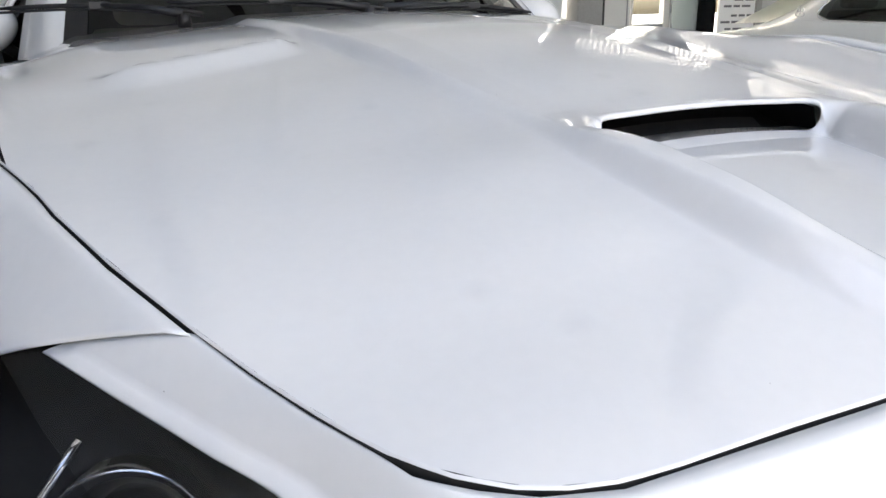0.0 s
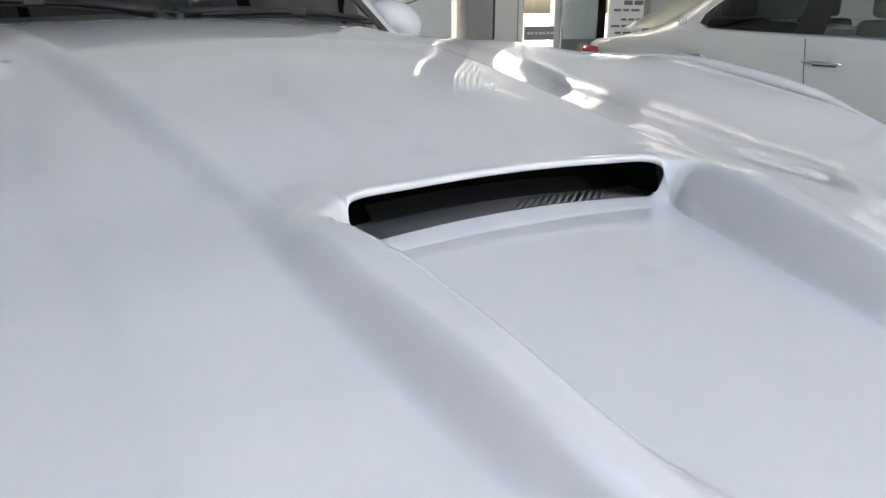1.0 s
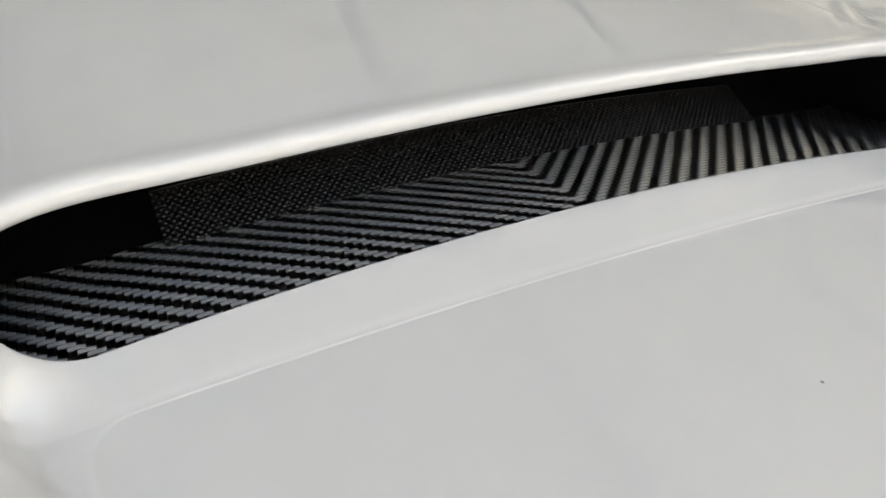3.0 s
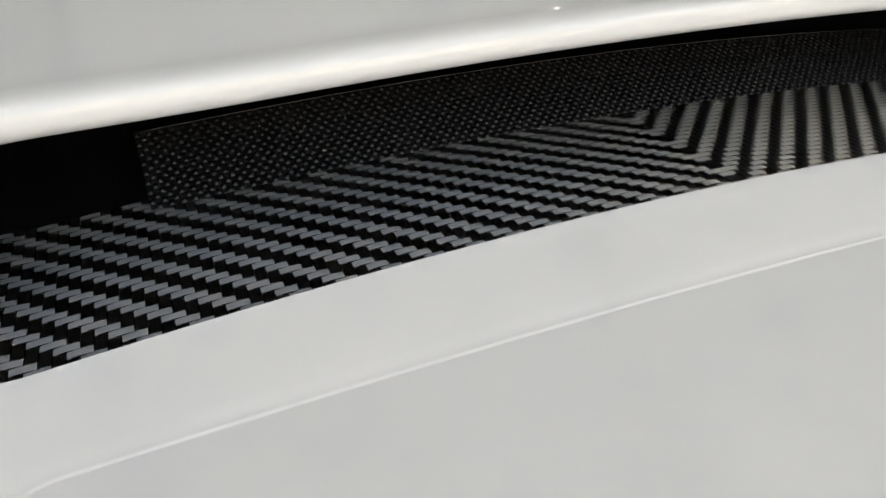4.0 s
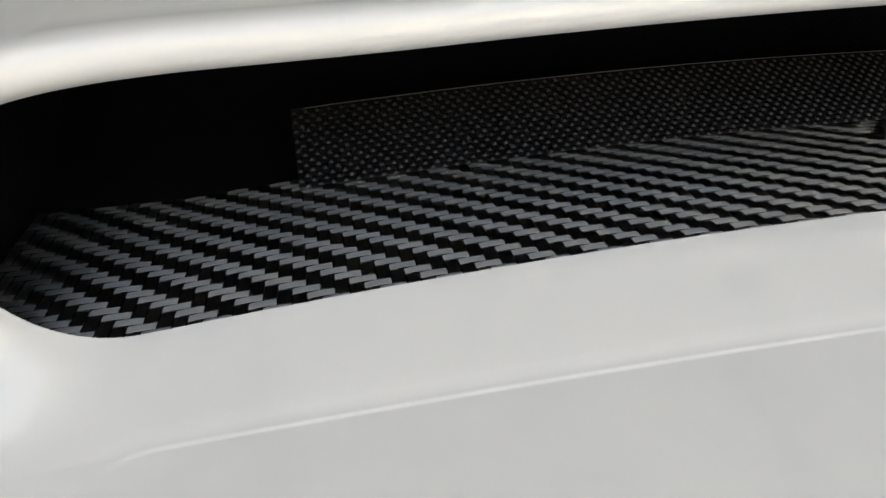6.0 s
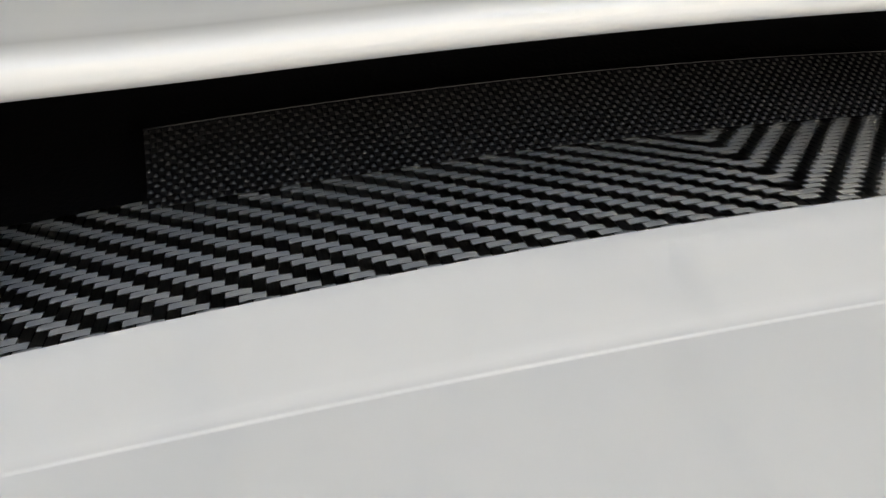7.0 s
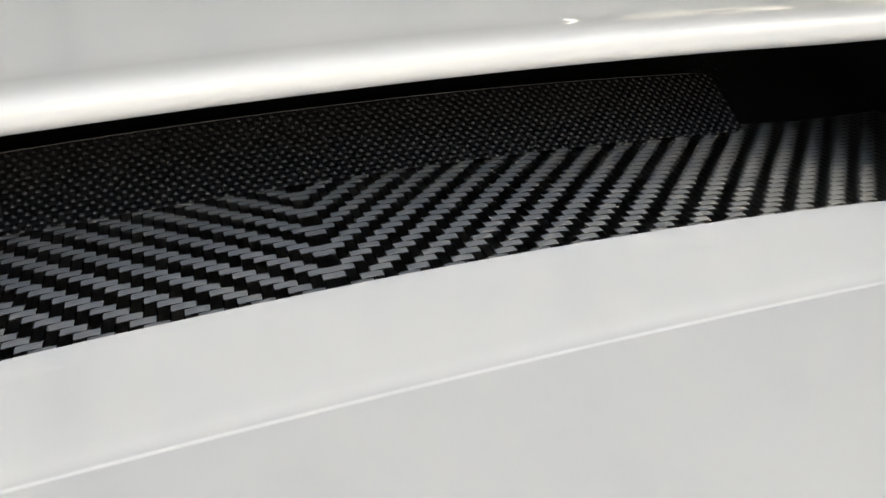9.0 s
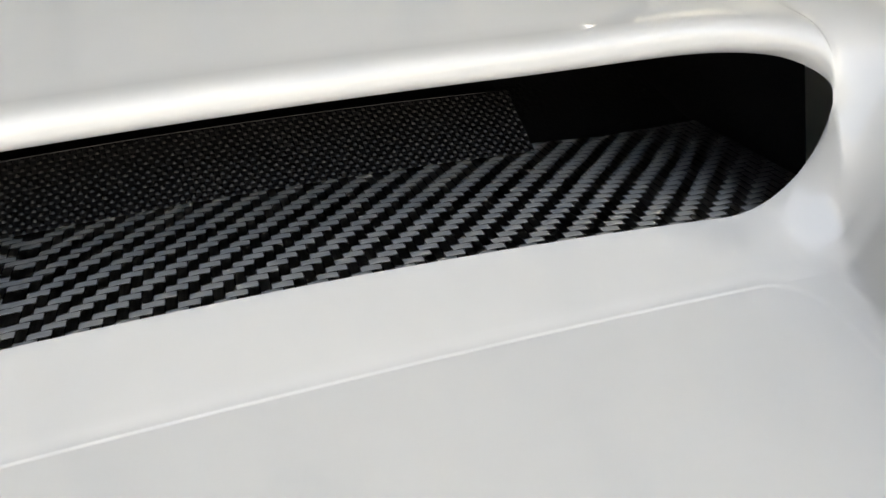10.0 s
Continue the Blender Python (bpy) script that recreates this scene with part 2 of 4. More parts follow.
def upper(x, y):
    """The bonnet's height with no scoop in it."""
    a = abs(x)
    low = .928 + .215 * y - .09 * y * y                     # outer panels
    low_ = low
    low += (.003 + .010 * (1 - smooth01(-.08, .12, y))) * smooth01(-.46, -.18, y) * (1 - smooth01(.34, .62, a)) * (1 - smooth01(.55, .95, y))
    z = low_ if y > .6 else smooth_table(SPINE, y)           # raised middle
    z0_ = z
    z -= (.23 * a * a if a < .2 else .0092 + .06 * (a - .2)) * (1 - .3 * smooth01(.3, 1.0, y))
    edge = smooth_table(STEP, y)
    lift = .016 * smooth01(.11, .19, a) * smooth01(.06, -.12, y) * (1 - smooth01(-.22, -.42, y))
    z += lift
    down = z0_ - low + .036 - .018 * smooth01(-.25, -.45, y) - .022 * smooth01(.4, .9, y) + lift - .010 * (1 - smooth01(edge, edge + .22, a)) * smooth01(-.46, -.3, y) * (1 - smooth01(.3, .7, y))
    z -= down * (.88 * smooth01(edge - .019, edge + .019, a) + .12 * smooth01(edge - .02, edge + .11, a))
    z -= (.034 * smooth01(.5, .85, y) + .02 * smooth01(.85, 1.1, y)) * (.2 * smooth01(.4, .65, a) + .8 * smooth01(.66, .86, a))
    if x > .4:                                              # the wing's crown swells on the far side
        z += (.037 * smooth01(.52, .91, x) - .005 * smooth01(.38, .56, x)) * smooth01(-.30, .25, y) * (1 - smooth01(.5, 1.2, y))
    if -.78 < x < -.34 and .3 < y < .9:                      # raised lip of the rear vents
        d = vent_lip(a) - y
        ends = smooth01(.345, .395, a) * (1 - smooth01(.64, .72, a))
        if 0 <= d < .075:
            z += .018 * ends * (1 - d / .075) ** 1.3
        elif -.03 < d < 0:
            z += ends * .018 * (1 - smooth01(.002, .03, -d))
    return z


def vent_lip(a):
    return .655 - .32 * (a - .35)


def crest(y):
    return smooth_table([(-.55, .05), (-.46, .105), (-.40, .142), (-.35, .159), (-.3, .170), (-.2, .1835), (-.13, .192), (-.06, .202), (-.03, .2075), (-.012, .2095), (.1, .2095)], y)


PANEL_Y, PANEL_R = -.0262, .013


def panel_half(y):
    """Half the width of the sunk panel."""
    return crest(y) - .0265 - .004 * smooth01(-.05, -.2, y) - .010 * smooth01(-.1, -.03, y)


def panel_out(x, y):
    """How far a point lies outside the panel's rounded outline."""
    dx, dy = abs(x) - panel_half(min(y, PANEL_Y)) + PANEL_R, y - PANEL_Y + PANEL_R
    return math.hypot(max(dx, 0), max(dy, 0)) + min(max(dx, dy), 0) - PANEL_R


def trough(x, y):
    """The height inside the sunk panel ahead of the mouth: a flat floor, a fine raised crease, a steeper shelf."""
    d = panel_out(x, y)
    return (.8720 + .14 * (y - PANEL_Y) - .215 * x * x + .00024 * smooth01(0, .0006, d)
            + .165 * max(y - PANEL_Y, 0) * smooth01(0, .004, d))


def front_z(x, y):
    c = crest(y)
    k = smooth01(-.075, -.012, y)
    inner = panel_half(y) * (1 - k) + (c - .022) * k
    outer = c + .011 * (1 - k)
    w = min(max((abs(x) - inner) / (outer - inner), 0), 1)
    m = (1 - w ** 1.35) ** 1.7
    u = upper(x, y)
    t = min(trough(x, y), u)
    return u + (t - u) * m


def rim_y(x):
    """The middle of the lip's round, which bends forward at both ends of the mouth."""
    t = min(max((abs(x) - .150) / .0640, 0), .995)
    return .019 - .040 * (1 - math.sqrt(1 - t * t))


def mouth(x):
    """Lower and upper edge of the mouth at x."""
    a = abs(x)
    q = min(max((a - TIP) / (HALF - TIP), 0), 1)
    e, e_up = math.sqrt(1 - q * q), (1 - q ** 4) ** .25
    lo = -.0015 - .147 * min(x * x, .06)
    yb = min(lo, rim_y(x) - .010) if a > TIP else lo
    ztop = upper(x, rim_y(x))
    zb = min(trough(x, yb), ztop)
    zt = zb + (ztop - zb) * .815
    mid = zb + (zt - zb) * .76                              # the ends slant: wider above than below
    below, above = mid - zb, zt - mid
    k = smooth01(HALF - .001, .213, a)                      # past its ends the lip dies into the bonnet
    mid += (upper(x, yb) - mid) * k
    return yb, mid - e * below, mid + e_up * above, ztop, e, k


LIP = 21
FINE = [-.016 + .0007 * i for i in range(22)] + [-.0006 + .00022 * i for i in range(10)] + [.0022, .0035, .005]


def column(x, n_front, n_back, y_end):
    y0 = table(NOSE_FRONT, abs(x))
    yb, zb, zt, ztop, e, k = mouth(x)
    front, back = [], []
    if y0 < yb - .004:
        n_even = n_front - len(FINE) if y0 < -.06 else n_front
        ys_ = [y0 + (yb - y0) * (1 - (1 - i / (n_even - 1)) ** 1.7) for i in range(n_even)]
        if y0 < -.06:
            ys_ = sorted(ys_ + [min(PANEL_Y, yb - .0062) + d for d in FINE])
        for y in ys_:
            z = front_z(x, y)
            front.append((x, y, z + (zb - front_z(x, yb)) * smooth01(yb - .016, yb, y)))
        c = rim_y(x)
        r = .010 + (c - yb - .010) * (1 - e)
        start = 180 + 55 * min(e * 1.5, 1)
        rz = (ztop - zt) / (1 - math.sin(radians(start)))
        cz = ztop - rz
        for i in range(LIP):
            a = radians(start + (90 - start) * i / (LIP - 1))
            q = .62 + .38 * (1 - e)
            y = c + r * math.copysign(abs(math.cos(a)) ** q, math.cos(a))
            z = cz + rz * math.copysign(abs(math.sin(a)) ** (q if a < math.pi else 1), math.sin(a))
            back.append((x, y, z + (upper(x, y) - z) * k))
        ys = c
    else:
        ys = y0
        for i in range(n_front):
            front.append((x, y0, upper(x, y0)))
        for i in range(LIP):
            back.append((x, y0, upper(x, y0)))
    for i in range(1, n_back):
        s = (i / (n_back - 1)) ** 1.15
        y = ys + (y_end - ys) * s
        back.append((x, y, upper(x, y)))
    return front, back


def cowl_y(x):
    return 1.02 + .62 * x * x


def grid_x():
    a = [i * .0075 for i in range(13)]                     # 0 .. .09
    a += [.09 + .0016 * i for i in range(1, 39)]           # .. .1508
    a += [.1508 + .0007 * i for i in range(1, 66)]         # .. .1963
    a += [.1963 + .0016 * i for i in range(1, 49)]         # .. .2731
    a += [.2724 + .006 * i for i in range(1, 22)]          # .. .3984
    a += [.40 + .02 * i for i in range(1, 26)] + [.905]
    a = sorted(set(round(v, 5) for v in a + [TIP, HALF, HALF - .0001, HALF - .0003, HALF - .0006, HALF - .001]))
    return [-v for v in a[:0:-1]] + a


car = thing("sports_car", "glossy white sports car with a scooped bonnet, parked under a canopy", "car")
XS = grid_x()
FR, BK = 98 + len(FINE), 130
cols = [column(x, FR, BK, cowl_y(x)) for x in XS]
hood_v, hood_f = [], []
wf, wb = FR, len(cols[0][1])
for f_, b_ in cols:
    hood_v += f_ + b_
W_ = wf + wb
for i in range(len(XS) - 1):
    open_here = max(abs(XS[i]), abs(XS[i + 1])) <= HALF + 1e-6
    for j in range(W_ - 1):
        if j == wf - 1 and open_here:
            continue
        hood_f.append((i * W_ + j, (i + 1) * W_ + j, (i + 1) * W_ + j + 1, i * W_ + j + 1))
me = bpy.data.meshes.new("bonnet")
me.from_pydata(hood_v, [], hood_f)
me.materials.append(PAINT)
me.validate()
bonnet = new("bonnet", me)
bmh = bmesh.new()
bmh.from_mesh(me)
bmesh.ops.remove_doubles(bmh, verts=bmh.verts, dist=1e-5)
# the press work runs out softly past the mouth's ends
soft_verts = [v for v in bmh.verts if not v.is_boundary and HALF - .014 < abs(v.co.x) < .236 and -.06 < v.co.y < .07]
for _ in range(14):
    bmesh.ops.smooth_vert(bmh, verts=soft_verts, factor=.5, use_axis_x=True, use_axis_y=True, use_axis_z=True)
soft_verts = [v for v in bmh.verts if not v.is_boundary and HALF + .0004 < abs(v.co.x) < .240 and -.055 < v.co.y < .05]
for _ in range(200):
    bmesh.ops.smooth_vert(bmh, verts=soft_verts, factor=.5, use_axis_x=True, use_axis_y=True, use_axis_z=True)
for reach, rounds in ((-.15, 12), (-.12, 20), (-.09, 30)):      # the side walls round off more and more towards the mouth
    soft_verts = [v for v in bmh.verts if not v.is_boundary and .180 < abs(v.co.x) < .232 - (reach + .15) * .1 and reach < v.co.y < -.020]
    for _ in range(rounds):
        bmesh.ops.smooth_vert(bmh, verts=soft_verts, factor=.5, use_axis_x=True, use_axis_y=True, use_axis_z=True)
bmesh.ops.recalc_face_normals(bmh, faces=bmh.faces)
bmh.to_mesh(me)
bmh.free()
me.shade_smooth()
bonnet.parent = car
tagged(bonnet, "white bonnet with a sunk panel ahead of the scoop")

# carbon floor and back wall of the scoop
P = .00245


def weave(name, point, ncol, nrow, over, lift, parent, label, n_l=4, n_w=3):
    """Raised tows of a woven sheet. point(u, v) lies on the sheet, in tow widths; over(i, j) tells if the tow along u lies on top."""
    verts, faces, fib = [], [], []

    def tow(u0, u1, v0, v1, along_u):
        base, shift = len(verts), .0131 * (len(verts) % 37)
        for a in range(n_l + 1):
            for b in range(n_w + 1):
                s, t = a / n_l, b / n_w
                h = lift * ((1 - (2 * t - 1) ** 2) * .5 + (1 - (2 * s - 1) ** 2) * .6)
                u, v = (u0 + (u1 - u0) * s, v0 + (v1 - v0) * t) if along_u else (u0 + (u1 - u0) * t, v0 + (v1 - v0) * s)
                p, nrm = point(u, v)
                verts.append(p + nrm * h)
                fib.append((s * .005 + shift, t * .0025 + shift))
        for a in range(n_l):
            for b in range(n_w):
                k = base + a * (n_w + 1) + b
                q = (k, k + n_w + 1, k + n_w + 2, k + 1)
                faces.append(q if along_u else q[::-1])
    for j in range(nrow):
        i = -ncol
        while i < ncol:
            if over(i, j):
                k = i + 1
                while k < ncol and over(k, j) and (k < 0) == (i < 0):
                    k += 1
                tow(i + .04 * (i != 0), k - .04 * (k != 0), j + .05, j + .95, True)
                i = k
            else:
                i += 1
    for i in range(-ncol, ncol):
        j = 0
        while j < nrow:
            if not over(i, j):
                k = j + 1
                while k < nrow and not over(i, k):
                    k += 1
                tow(i + .05 * (i != 0), i + 1 - .05 * (i != -1), j + .04, k - .04, False)
                j = k
            else:
                j += 1
    me = bpy.data.meshes.new(name)
    me.from_pydata([tuple(v) for v in verts], [], faces)
    lay = me.uv_layers.new(name="fibre")
    idx = np.empty(len(me.loops), int)
    me.loops.foreach_get("vertex_index", idx)
    lay.data.foreach_set("uv", np.array(fib)[idx].ravel())
    me.materials.append(CARBON)
    me.shade_smooth()
    ob = new(name, me)
    ob.parent = parent
    return tagged(ob, label, kind="stuff")


def scoop_floor(x, y):
    zb = mouth(max(min(x, .164), -.164))[1]
    yb = -.0015 - .147 * x * x
    return zb - .0012 - .03 * (y - yb)


FLOOR_D = 26


def floor_point(u, v):
    x = u * P
    y = -.0035 - .147 * x * x + v * P
    return Vector((x, y, scoop_floor(x, y))), Vector((0, 0.03, 1)).normalized()


scoop = new("air_scoop")
scoop.parent = car
tagged(scoop, "black carbon lined air scoop in the bonnet")
weave("carbon_floor", floor_point, int(.197 / P), FLOOR_D, lambda i, j: ((i if i >= 0 else -1 - i) - j) % 4 < 2, .00017, scoop, "twill woven carbon floor with a chevron seam")


Q = .00145


def back_point(u, v):
    x = u * Q
    y0 = .051 - .06 * x * x
    z0 = scoop_floor(x, y0) + .0006
    k = v * Q
    return Vector((x, y0 + k * .84, z0 + k * .54)), Vector((0, -.54, .84))


verts, faces = [], []
N_X, N_Z = int(.139 / Q), 16
for i in range(-N_X, N_X):                                  # a dome over every second crossing of the plain weave
    for j in range(N_Z):
        base, dome = len(verts), (i + j) % 2 == 0
        n = 5 if dome else 1
        for a in range(n + 1):
            for b in range(n + 1):
                p, nrm = back_point(i + a / n, j + b / n)
                h = .00042 * math.sin(math.pi * a / n) * math.sin(math.pi * b / n) if dome else 0
                verts.append(tuple(p + nrm * h))
        for a in range(n):
            for b in range(n):
                k = base + a * (n + 1) + b
                faces.append((k, k + n + 1, k + n + 2, k + 1))
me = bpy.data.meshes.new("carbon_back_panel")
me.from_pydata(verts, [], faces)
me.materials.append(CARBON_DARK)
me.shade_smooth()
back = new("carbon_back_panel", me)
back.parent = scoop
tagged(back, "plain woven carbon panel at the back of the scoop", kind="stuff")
rail = [tuple(back_point(u, N_Z)[0] + Vector((0, -.0004, .0003))) for u in range(-N_X, N_X + 1, 4)]
tube("panel_edge", rail, .00022, CARBON_DARK, scoop, n=6)
# dark duct round them
duct = []
for x in [i * .0099 - .198 for i in range(41)]:
    a = max(min(x, HALF - .002), -HALF + .002)
    yb, zb, zt, ztop, e, _ = mouth(a)
    zf = scoop_floor(x, -.002) - .0022
    roof = max(ztop - .006, zt + .0016)
    k = smooth01(.188, .2, abs(x))
    duct.append([(x, -.004 - .147 * x * x, zf), (x, .05, zf - .003), (x, .085, zf + .004), (x, .125, zf + .02),
                 (x, .13, roof + .004), (x, .06, roof), (x, .02, roof - .0004), (x, .0132, zt + .0006)])
skin("duct", duct, DUCT, scoop, "black moulded duct")
for sx in (-1, 1):
    skin("duct_wall", [[(sx * .198, .004, .862), (sx * .200, .06, .86), (sx * .197, .13, .86)], [(sx * .198, .016, .902), (sx * .200, .06, .908), (sx * .197, .13, .92)]], DUCT, scoop)

# ---- the rest of the white sports car ----
def seam_x(y):
    return float(np.interp(y, [p[1] for p in NOSE_FRONT[4:]], [p[0] for p in NOSE_FRONT[4:]]))


def arch(y, yc, r):
    d = abs(y - yc)
    return .34 + math.sqrt(max(r * r - d * d, 0)) if d < r else .2


def fender(sx):
    rows = []
    n = 60
    for i in range(n):
        s = i / (n - 1)
        row = []
        yi = -.197 + 1.95 * s ** 1.3
        xi = seam_x(min(yi, .9)) + .0055
        for k in range(26):
            v = k / 15
            if k <= 15:
                y = yi + .26 * (1 - s) ** 2 * v
                x = xi + (.985 - xi) * v
                z = upper(sx * x, y) - .0005
                z += .030 * math.sin(math.pi * min(v, 1)) * smooth01(.05, .3, y) * (1 - smooth01(.4, .9, y))
                z -= .075 * smooth01(.86, 1.02, x)
                zi = upper(sx * xi, yi) - .0012
                edge_z = zi - (upper(.695, -.2) - .0012 - .771) * (v / .44) ** 1.25 - .02 * max(v - .44, 0)
                z += (edge_z - z) * (1 - smooth01(-.197, .40, yi))
                if k == 0:
                    z -= .003
                row.append((sx * x, y, z))
            else:
                w = (k - 15) / 10
                zt = row[15][2]
                yy = row[15][1]
                low = min(max(arch(yy, .12, .36), .2), zt - .04)
                z = zt - .01 - (zt - low - .01) * w
                row.append((sx * (.985 + .018 * math.sin(math.pi * w * .8)), yy, z))
        rows.append(row)
    return skin("front_fender", rows, PAINT, car, thick=.002)


fender(-1), fender(1)
# white strip between bonnet, lamps and nose
STRIP = [(.695, -.2, .823, -.083), (.672, -.245, .764, -.172), (.65, -.288, .727, -.225), (.635, -.318, .693, -.277),
         (.612, -.36, .656, -.327), (.59, -.395, .62, -.39), (.56, -.42, .60, -.46), (.53, -.438, .56, -.52),
         (.48, -.452, .49, -.57), (.35, -.457, .35, -.61), (.2, -.463, .2, -.63), (0, -.466, 0, -.635)]


def strip_at(s):
    k = min(int(s), len(STRIP) - 2)
    w = s - k
    xi, yi, xo, yo = [STRIP[k][i] * (1 - w) + STRIP[k + 1][i] * w for i in range(4)]
    f = .80 + .20 * smooth01(3.5, 6, s)
    return [xi, yi, xi + f * (xo - xi), yi + f * (yo - yi)]


def lamp_edge_z(y):
    return .785 + .17 * y if y > -.4 else .717 + .35 * (y + .4)


def strip_edge_z(s):
    xi, yi, xo, yo = strip_at(s)
    f = .80 + .20 * smooth01(3.5, 6, s)
    zi = upper(xi, yi) - .0012
    return zi + (lamp_edge_z(yi + (yo - yi) / f) - zi) * f ** 1.25


rows = []
path_s = [i * .25 for i in range(45)]
full = [(-1, s) for s in path_s] + [(1, s) for s in path_s[-2::-1]]
for sx, s in full:
    xi, yi, xo, yo = strip_at(s)
    row = []
    zi, zo = upper(xi, yi) - .0012, strip_edge_z(s)
    for k in range(13):
        v = k / 12
        g = .0042 / max(math.hypot(xo - xi, yo - yi), .01)
        u = g + (1 - g) * v
        z = zi + (zo - zi) * u ** 1.25 - (.002 if k == 0 else 0)
        row.append((sx * (xi + (xo - xi) * u), yi + (yo - yi) * u, z))
    nose = smooth01(5.5, 8, s)
    for k in range(1, 9):                                   # nose skin under the strip
        w = k / 8
        row.append((sx * (xo + .02 * math.sin(w * 2) * (1 - nose)), yo - (.10 * math.sin(w * 2.2)) * nose + .012 * w * (1 - nose), zo - (.50 * nose + .012 * (1 - nose)) * w))
    rows.append(row)
skin("front_bumper", rows, PAINT, car, thick=.002, label="white painted nose strip and bumper")
# dark seam channel under the bonnet's edge
gap = []
for sx, s in full:
    xi, yi, xo, yo = strip_at(s)
    z = upper(xi, yi)
    d = Vector((xo - xi, yo - yi)).normalized()
    gap.append([(sx * (xi - d.x * .012), yi - d.y * .012, z - .006), (sx * (xi + d.x * .002), yi + d.y * .002, z - .014), (sx * (xi + d.x * .006), yi + d.y * .006, z - .015)])
skin("seam_channel", gap, GAP, car)
for sx in (-1, 1):
    g2 = []
    for i in range(50):
        y = -.18 + 1.93 * i / 49
        x = seam_x(min(y, .9))
        z = upper(sx * x, y)
        g2.append([(sx * (x - .012), y, z - .006), (sx * (x + .002), y, z - .012), (sx * (x + .008), y, z - .014)])
    skin("seam_channel", g2, GAP, car)
    # rolled edge of the bonnet along its rim
edge = []
for i in range(121):
    x = -.905 + 1.81 * i / 120
    a = abs(x)
    y = table(NOSE_FRONT, a)
    edge.append((x, y, upper(x, y)))
rim, skirt = [], []
for i, p in enumerate(edge):
    a, b = Vector(edge[max(i - 1, 0)]), Vector(edge[min(i + 1, 120)])
    t_ = (b - a).normalized()
    out = t_.cross(Vector((0, 0, 1))).normalized()
    p = Vector(p)
    rim.append([tuple(p), tuple(p + out * .0012 + Vector((0, 0, -.0008))), tuple(p + out * .0016 + Vector((0, 0, -.0024)))])
    skirt.append([tuple(p + out * .0014 + Vector((0, 0, -.0023))), tuple(p + out * .0004 + Vector((0, 0, -.006))), tuple(p + Vector((0, 0, -.022)))])
skin("bonnet_edge", rim, PAINT, car)
# the gap's shade is put into this skirt's near-black colour
skin("bonnet_seal", skirt, GAP, car, "near-black skirt under the bonnet's rim, coloured as the gap's shade")


def headlight(sx):
    base = new("headlight")
    base.parent = car
    tagged(base, "smoked headlight with a round projector")
    outer = [(.965, .05, .70), (.945, -.09, .66), (.91, -.20, .63), (.865, -.29, .61), (.80, -.38, .60), (.72, -.45, .60)]
    inner = [strip_at(k) for k in range(6)]
    cover, bowl = [], []
    for k in range(6):
        a = Vector((inner[k][2], inner[k][3], strip_edge_z(k) - .006))
        b = Vector(outer[k])
        n_ = 10
        r1, r2 = [], []
        for i in range(n_ + 1):
            w = i / n_
            p = a.lerp(b, w)
            bul = .030 * math.sin(math.pi * w)
            r1.append((sx * (p.x + bul * .5), p.y - bul * .7, p.z + bul * .6))
            r2.append((sx * (p.x - .05 * math.sin(math.pi * w)), p.y + .09 * math.sin(math.pi * w) + .004, p.z - .02 * math.sin(math.pi * w) - .004))
        cover.append(r1), bowl.append(r2)
    ob = skin("lens_cover", cover, LENS, base, "clear smoked lens", face=(sx * .5, -.7, .5))
    ob.visible_shadow = False
    skin("lamp_housing", bowl, BLACK, base, "black lamp housing")
    c = Vector((sx * .765, -.235, .662))
    fwd = Vector((sx * .25, -1, .18)).normalized()
    u = fwd.cross(Vector((0, 0, 1))).normalized()
    w = u.cross(fwd)

    def lathe(name, prof, mat, label, n=40):
        rr = [[tuple(c + fwd * d + 1.12 * r * (math.cos(2 * math.pi * k / n) * u + math.sin(2 * math.pi * k / n) * w)) for k in range(n)] for d, r in prof]
        return skin(name, rr, mat, base, label, closed=True)
    lathe("chrome_ring", [(.0, .052), (.012, .053), (.016, .0545), (.012, .056), (.0, .057), (-.01, .057)], CHROME, "bright chrome ring")
    lathe("projector_shroud", [(-.03, .03), (-.012, .036), (-.004, .042), (.003, .046)], DARK_METAL, "dark projector shroud")
    lathe("projector_lens", [(.018, .0005), (.0165, .010), (.012, .020), (.003, .029), (-.010, .033)], LENS, "round glass projector lens")
    lathe("reflector", [(-.06, .0005), (-.055, .014), (-.04, .024), (-.03, .03)], DARK_METAL, "")
    tube("light_guide", [tuple(c + fwd * .012 - sx * u * .0 + Vector((sx * q[0], q[1], q[2]))) for q in ((.072, .02, -.05), (.070, .02, .0), (.062, .025, .03), (.040, .03, .058), (.022, .04, .075))], .0035, CHROME, base, "slim chrome light guide")
    return base


headlight(-1), headlight(1)


# rear vents of the bonnet
for sx in (-1,):
    rows = []
    for i in range(18):
        a = .375 + .26 * i / 17
        y = vent_lip(a)
        z = upper(sx * a, y - .001)
        rows.append([(sx * a, y + .004, z - .003), (sx * a, y + .012, z - .0115), (sx * a, y + .022, z - .0165)])
    skin("rear_vent", rows, BLACK, car, "black slot behind a raised white lip")

# cowl, wipers, screen, pillars, roof
rows = []
for i in range(41):
    x = -.80 + 1.6 * i / 40
    y = cowl_y(x) - .004
    z = upper(x, y)
    rows.append([(x, y, z - .004), (x, y + .02, z - .014), (x, y + .08, z - .012), (x, y + .13, z + .004)])
skin("cowl", rows, BLACK, car, "black cowl under the wipers", thick=.004)


